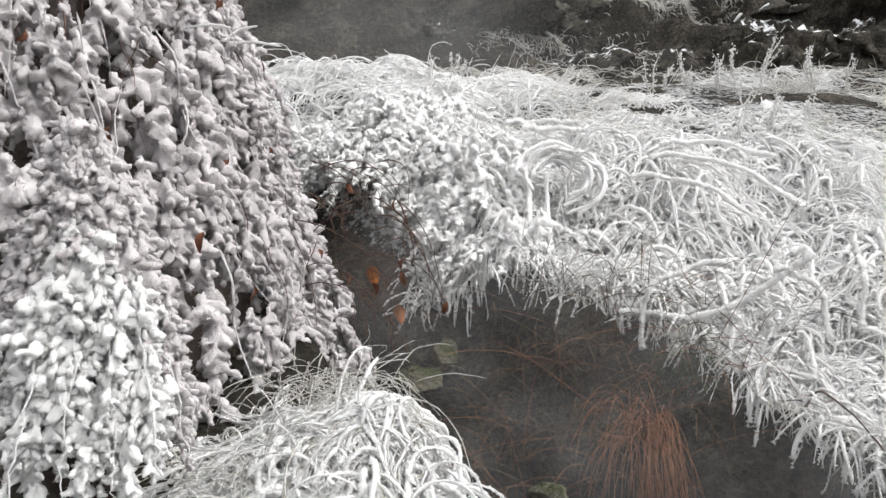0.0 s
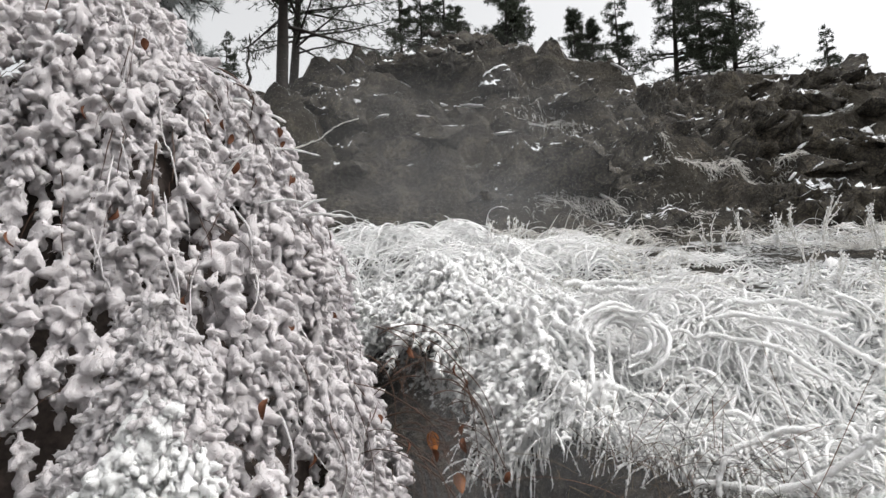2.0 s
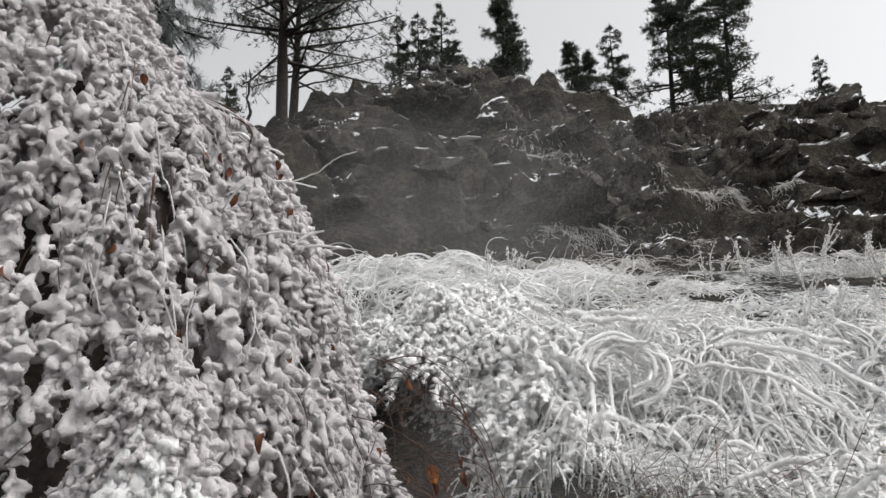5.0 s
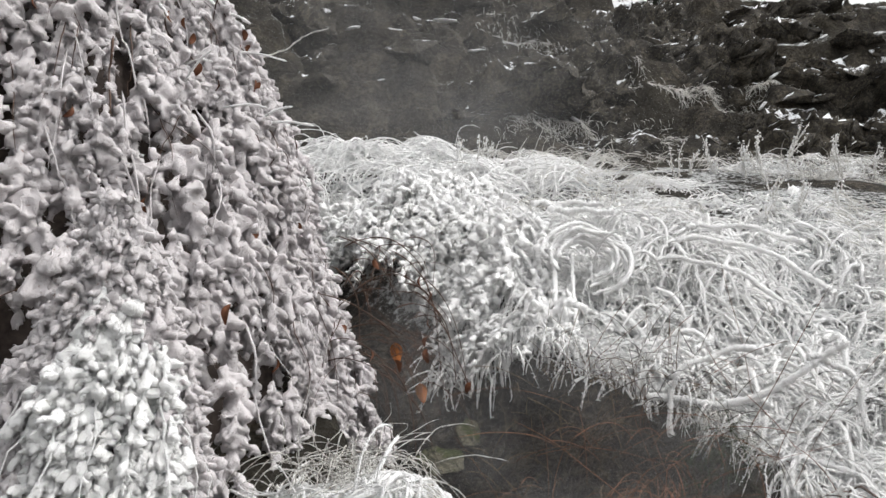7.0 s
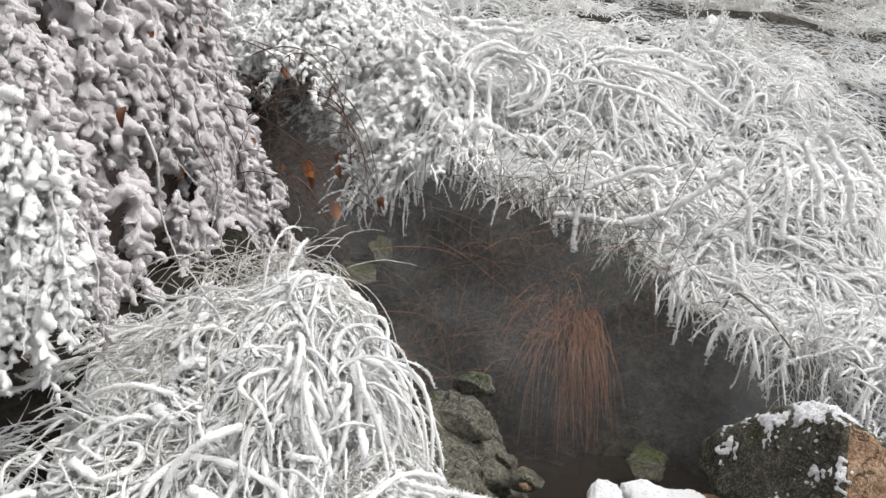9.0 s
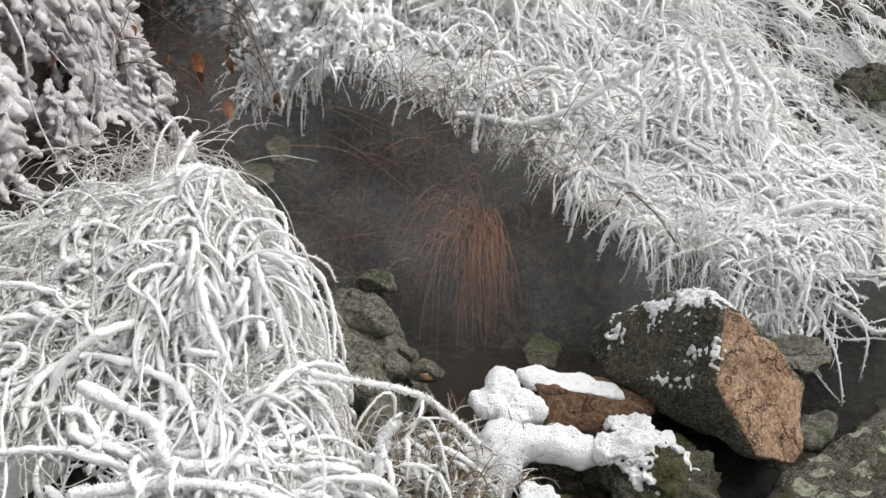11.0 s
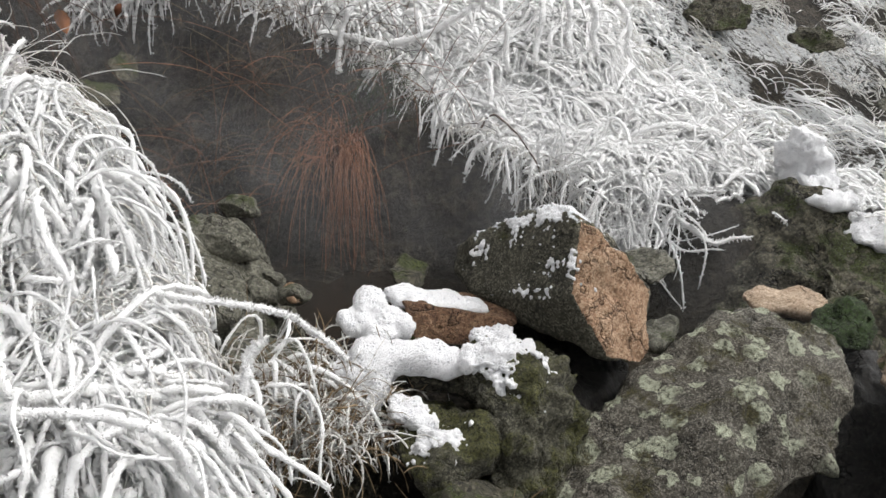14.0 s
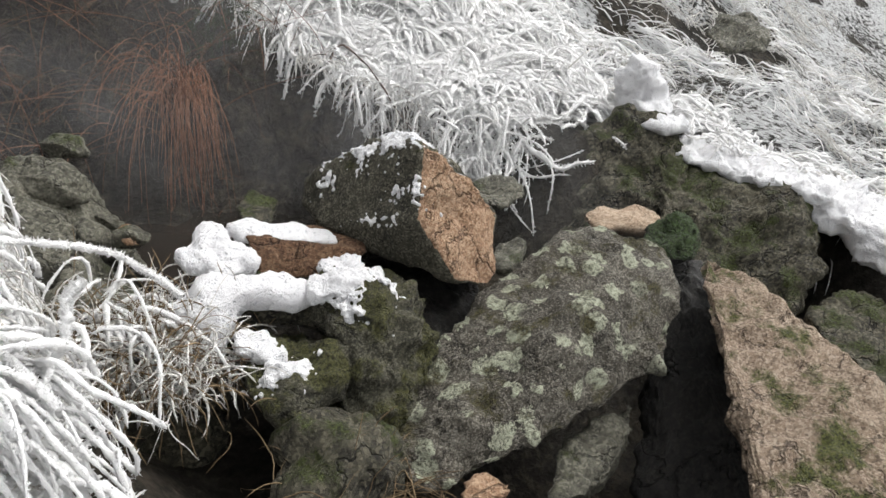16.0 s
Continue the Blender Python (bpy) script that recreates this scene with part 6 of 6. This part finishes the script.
ledge_grass("frosted dry grass on a ledge of the hill", [(1.38, 9.9), (1.95, 9.9), (2.75, 9.9), (3.6, 9.9)], 1700, 0.14)
ledge_grass("thin pale grass along a ledge of the hill", [(2.2, 10.6), (3.8, 10.6), (4.8, 10.6)], 1100, 0.08)
ledge_grass("thin pale grass along a slanting ledge", [(4.7, 10.6), (5.2, 10.7), (6.1, 11.0)], 800, 0.08)
ledge_grass("sparse pale grass below the capped boulder", [(1.2, 11.6), (2.0, 11.6), (2.6, 11.2)], 700, 0.1)

# bare twigs and fallen wood
def twig(label, points, r, material=TWIG, name="twig"):
    p = spline(points, 24) + rng.normal(0, r * 0.5, (24, 3))
    return thing(name, label, "twig", mesh=tube_mesh(name, p[None], taper(1, 24, r, r, 0.4), material, 6, 0.15))


twig("thin bare dark twig hanging over the bank", [(1.7, 2.65, 0.52), (1.75, 2.6, 0.62), (1.8, 2.45, 0.56), (1.83, 2.3, 0.45), (1.86, 2.15, 0.36)], 0.006)
twig("thin dark stick lying across the snowy pile", [(0.649, 1.197, 0.259), (0.761, 1.163, 0.261), (0.812, 1.125, 0.225)], 0.002)
twig("frosted dead stem leaning up the slope", [(-2.1, 9.0, 4.05), (-1.6, 9.2, 4.3), (-1.3, 9.2, 4.5), (-1.0, 9.2, 4.6)], 0.014, FROST_WARM)
twig("fallen log on the hill crest", [(-0.2, 13.5, 7.72), (0.4, 13.5, 7.6), (1.0, 13.5, 7.45)], 0.06, BARK, "log")
twig("bare dead snag on the hill", [(-5.5, 20, 8.3), (-5.5, 20, 9.5), (-5.48, 20, 10.9)], 0.06, BARK, "snag")


# ---- frosted pine bough above the shrub ----
bough = thing("pine_bough", "pine bough with grey frosted needle tufts above the shrub", "tree")
boughs = [[(-2.12, 3.59, 3.83), (-1.84, 3.4, 3.97), (-1.58, 3.6, 3.75), (-1.35, 3.8, 3.46)]]
child("limb", tube_mesh("limb", spline(boughs[0], 24)[None], taper(1, 24, 0.018, 0.018, 0.3), BARK, 6), bough)
for p in [(-1.41, 3.75, 3.51), (-1.32, 3.82, 3.45), (-1.44, 3.83, 3.33), (-1.31, 3.9, 3.3), (-1.33, 3.93, 3.21), (-1.45, 3.71, 3.56), (-1.58, 3.65, 3.55), (-1.7, 3.59, 3.57), (-1.2, 3.74, 3.67), (-1.33, 3.73, 3.6), (-1.65, 3.68, 3.45), (-1.54, 3.74, 3.43)]:
    start = Vector(boughs[0][1]).lerp(Vector(boughs[0][3]), rng.uniform(0.1, 0.9))
    way = spline([tuple(start), tuple((start + Vector(p)) / 2 + Vector((0, 0, 0.06))), p], 10)
    child("twig", tube_mesh("twig", way[None], taper(1, 10, 0.006, 0.006, 0.5), BARK, 5), bough)
    k = 220
    d = rng.normal(0, 1, (k, 3)) + np.array([0.1, 0, -0.4])
    d /= np.linalg.norm(d, axis=1, keepdims=True)
    c = way[rng.integers(6, 10, k)]
    s_ = np.linspace(0, 1, 4)[None, :, None]
    needles = c[:, None] + d[:, None] * s_ * rng.uniform(0.04, 0.075, (k, 1, 1)) + np.array([0, 0, -0.02]) * s_**2
    child("needle_tuft", tube_mesh("needle_tuft", needles, taper(k, 4, 0.0018, 0.003, 0.8), NEEDLE_FROST, 3), bough, kind="stuff")


# ---- steam over the spring ----
m_steam, t, b = nodes_of("steam")
t.nodes.remove(b)
co = t.nodes.new("ShaderNodeTexCoord")
sep = t.nodes.new("ShaderNodeSeparateXYZ")
t.links.new(co.outputs["Generated"], sep.inputs[0])
fade = None
for axis_name in ("X", "Z"):
    c = sep.outputs[axis_name]
    e = calc(t, "MULTIPLY", calc(t, "MULTIPLY", c, calc(t, "SUBTRACT", 1.0, c)), 4.0, True)
    e = calc(t, "POWER", e, 1.4)
    fade = e if fade is None else calc(t, "MULTIPLY", fade, e)
wisp = ramp(t, noise_tex(t, 1.7, 4, 0.5, kind="Generated"), [(0.28, (0.15, 0.15, 0.15)), (0.72, (1, 1, 1))])
thick = calc(t, "MULTIPLY", calc(t, "MULTIPLY", wisp, fade), 0.135)
veil, clear_ = add(t, "ShaderNodeBsdfDiffuse"), add(t, "ShaderNodeBsdfTransparent")
veil.inputs["Color"].default_value = (0.8, 0.8, 0.8, 1)
both = t.nodes.new("ShaderNodeMixShader")
t.links.new(thick, both.inputs[0])
t.links.new(clear_.outputs[0], both.inputs[1])
t.links.new(veil.outputs[0], both.inputs[2])
t.links.new(both.outputs[0], t.nodes["Material Output"].inputs["Surface"])


def veil_sheet(name, centre, width, height, turn, seed):
    u, w = np.meshgrid(np.linspace(-0.5, 0.5, 30), np.linspace(0, 1, 24))
    y = 0.12 * height * fbm(u * 3 + seed, w * 2, 3, seed) + 0.15 * w * height
    v = np.stack([u * width, y, w * height], -1).reshape(-1, 3)
    i = (np.arange(23)[:, None] * 30 + np.arange(29)).ravel()
    ob = child(name, mesh_of(name, v, np.stack([i, i + 1, i + 31, i + 30], -1), m_steam), steam)
    ob.matrix_basis = pose(*centre, 0, 0, turn)
    ob.visible_shadow = False


steam = thing("steam", "thin grey steam rising from the warm spring", "steam", "stuff")
for q, (c, w, h, turn) in enumerate([((0.7, 3.0, 0.0), 1.5, 1.3, -15), ((0.6, 2.35, -0.1), 1.2, 0.9, -12), ((1.8, 1.9, -0.1), 1.2, 1.0, -45), ((1.55, 2.15, -0.1), 1.2, 1.0, -38), ((1.3, 2.3, -0.1), 1.4, 1.0, -30),
                                     ((1.95, 1.72, -0.1), 1.3, 0.9, -48), ((1.75, 1.0, -0.5), 0.8, 1.0, -55), ((0.2, 3.6, 0.2), 1.2, 1.3, -5), ((1.35, 2.85, 0.0), 1.5, 1.2, -26), 
                                     ((-0.2, 8.9, 2.0), 7.0, 4.0, 0), ((1.2, 9.0, 1.8), 6.0, 3.6, -6), ((0.6, 4.2, 0.6), 1.6, 1.1, -8)]):
    veil_sheet("steam_veil", c, w, h, turn, q + 3)
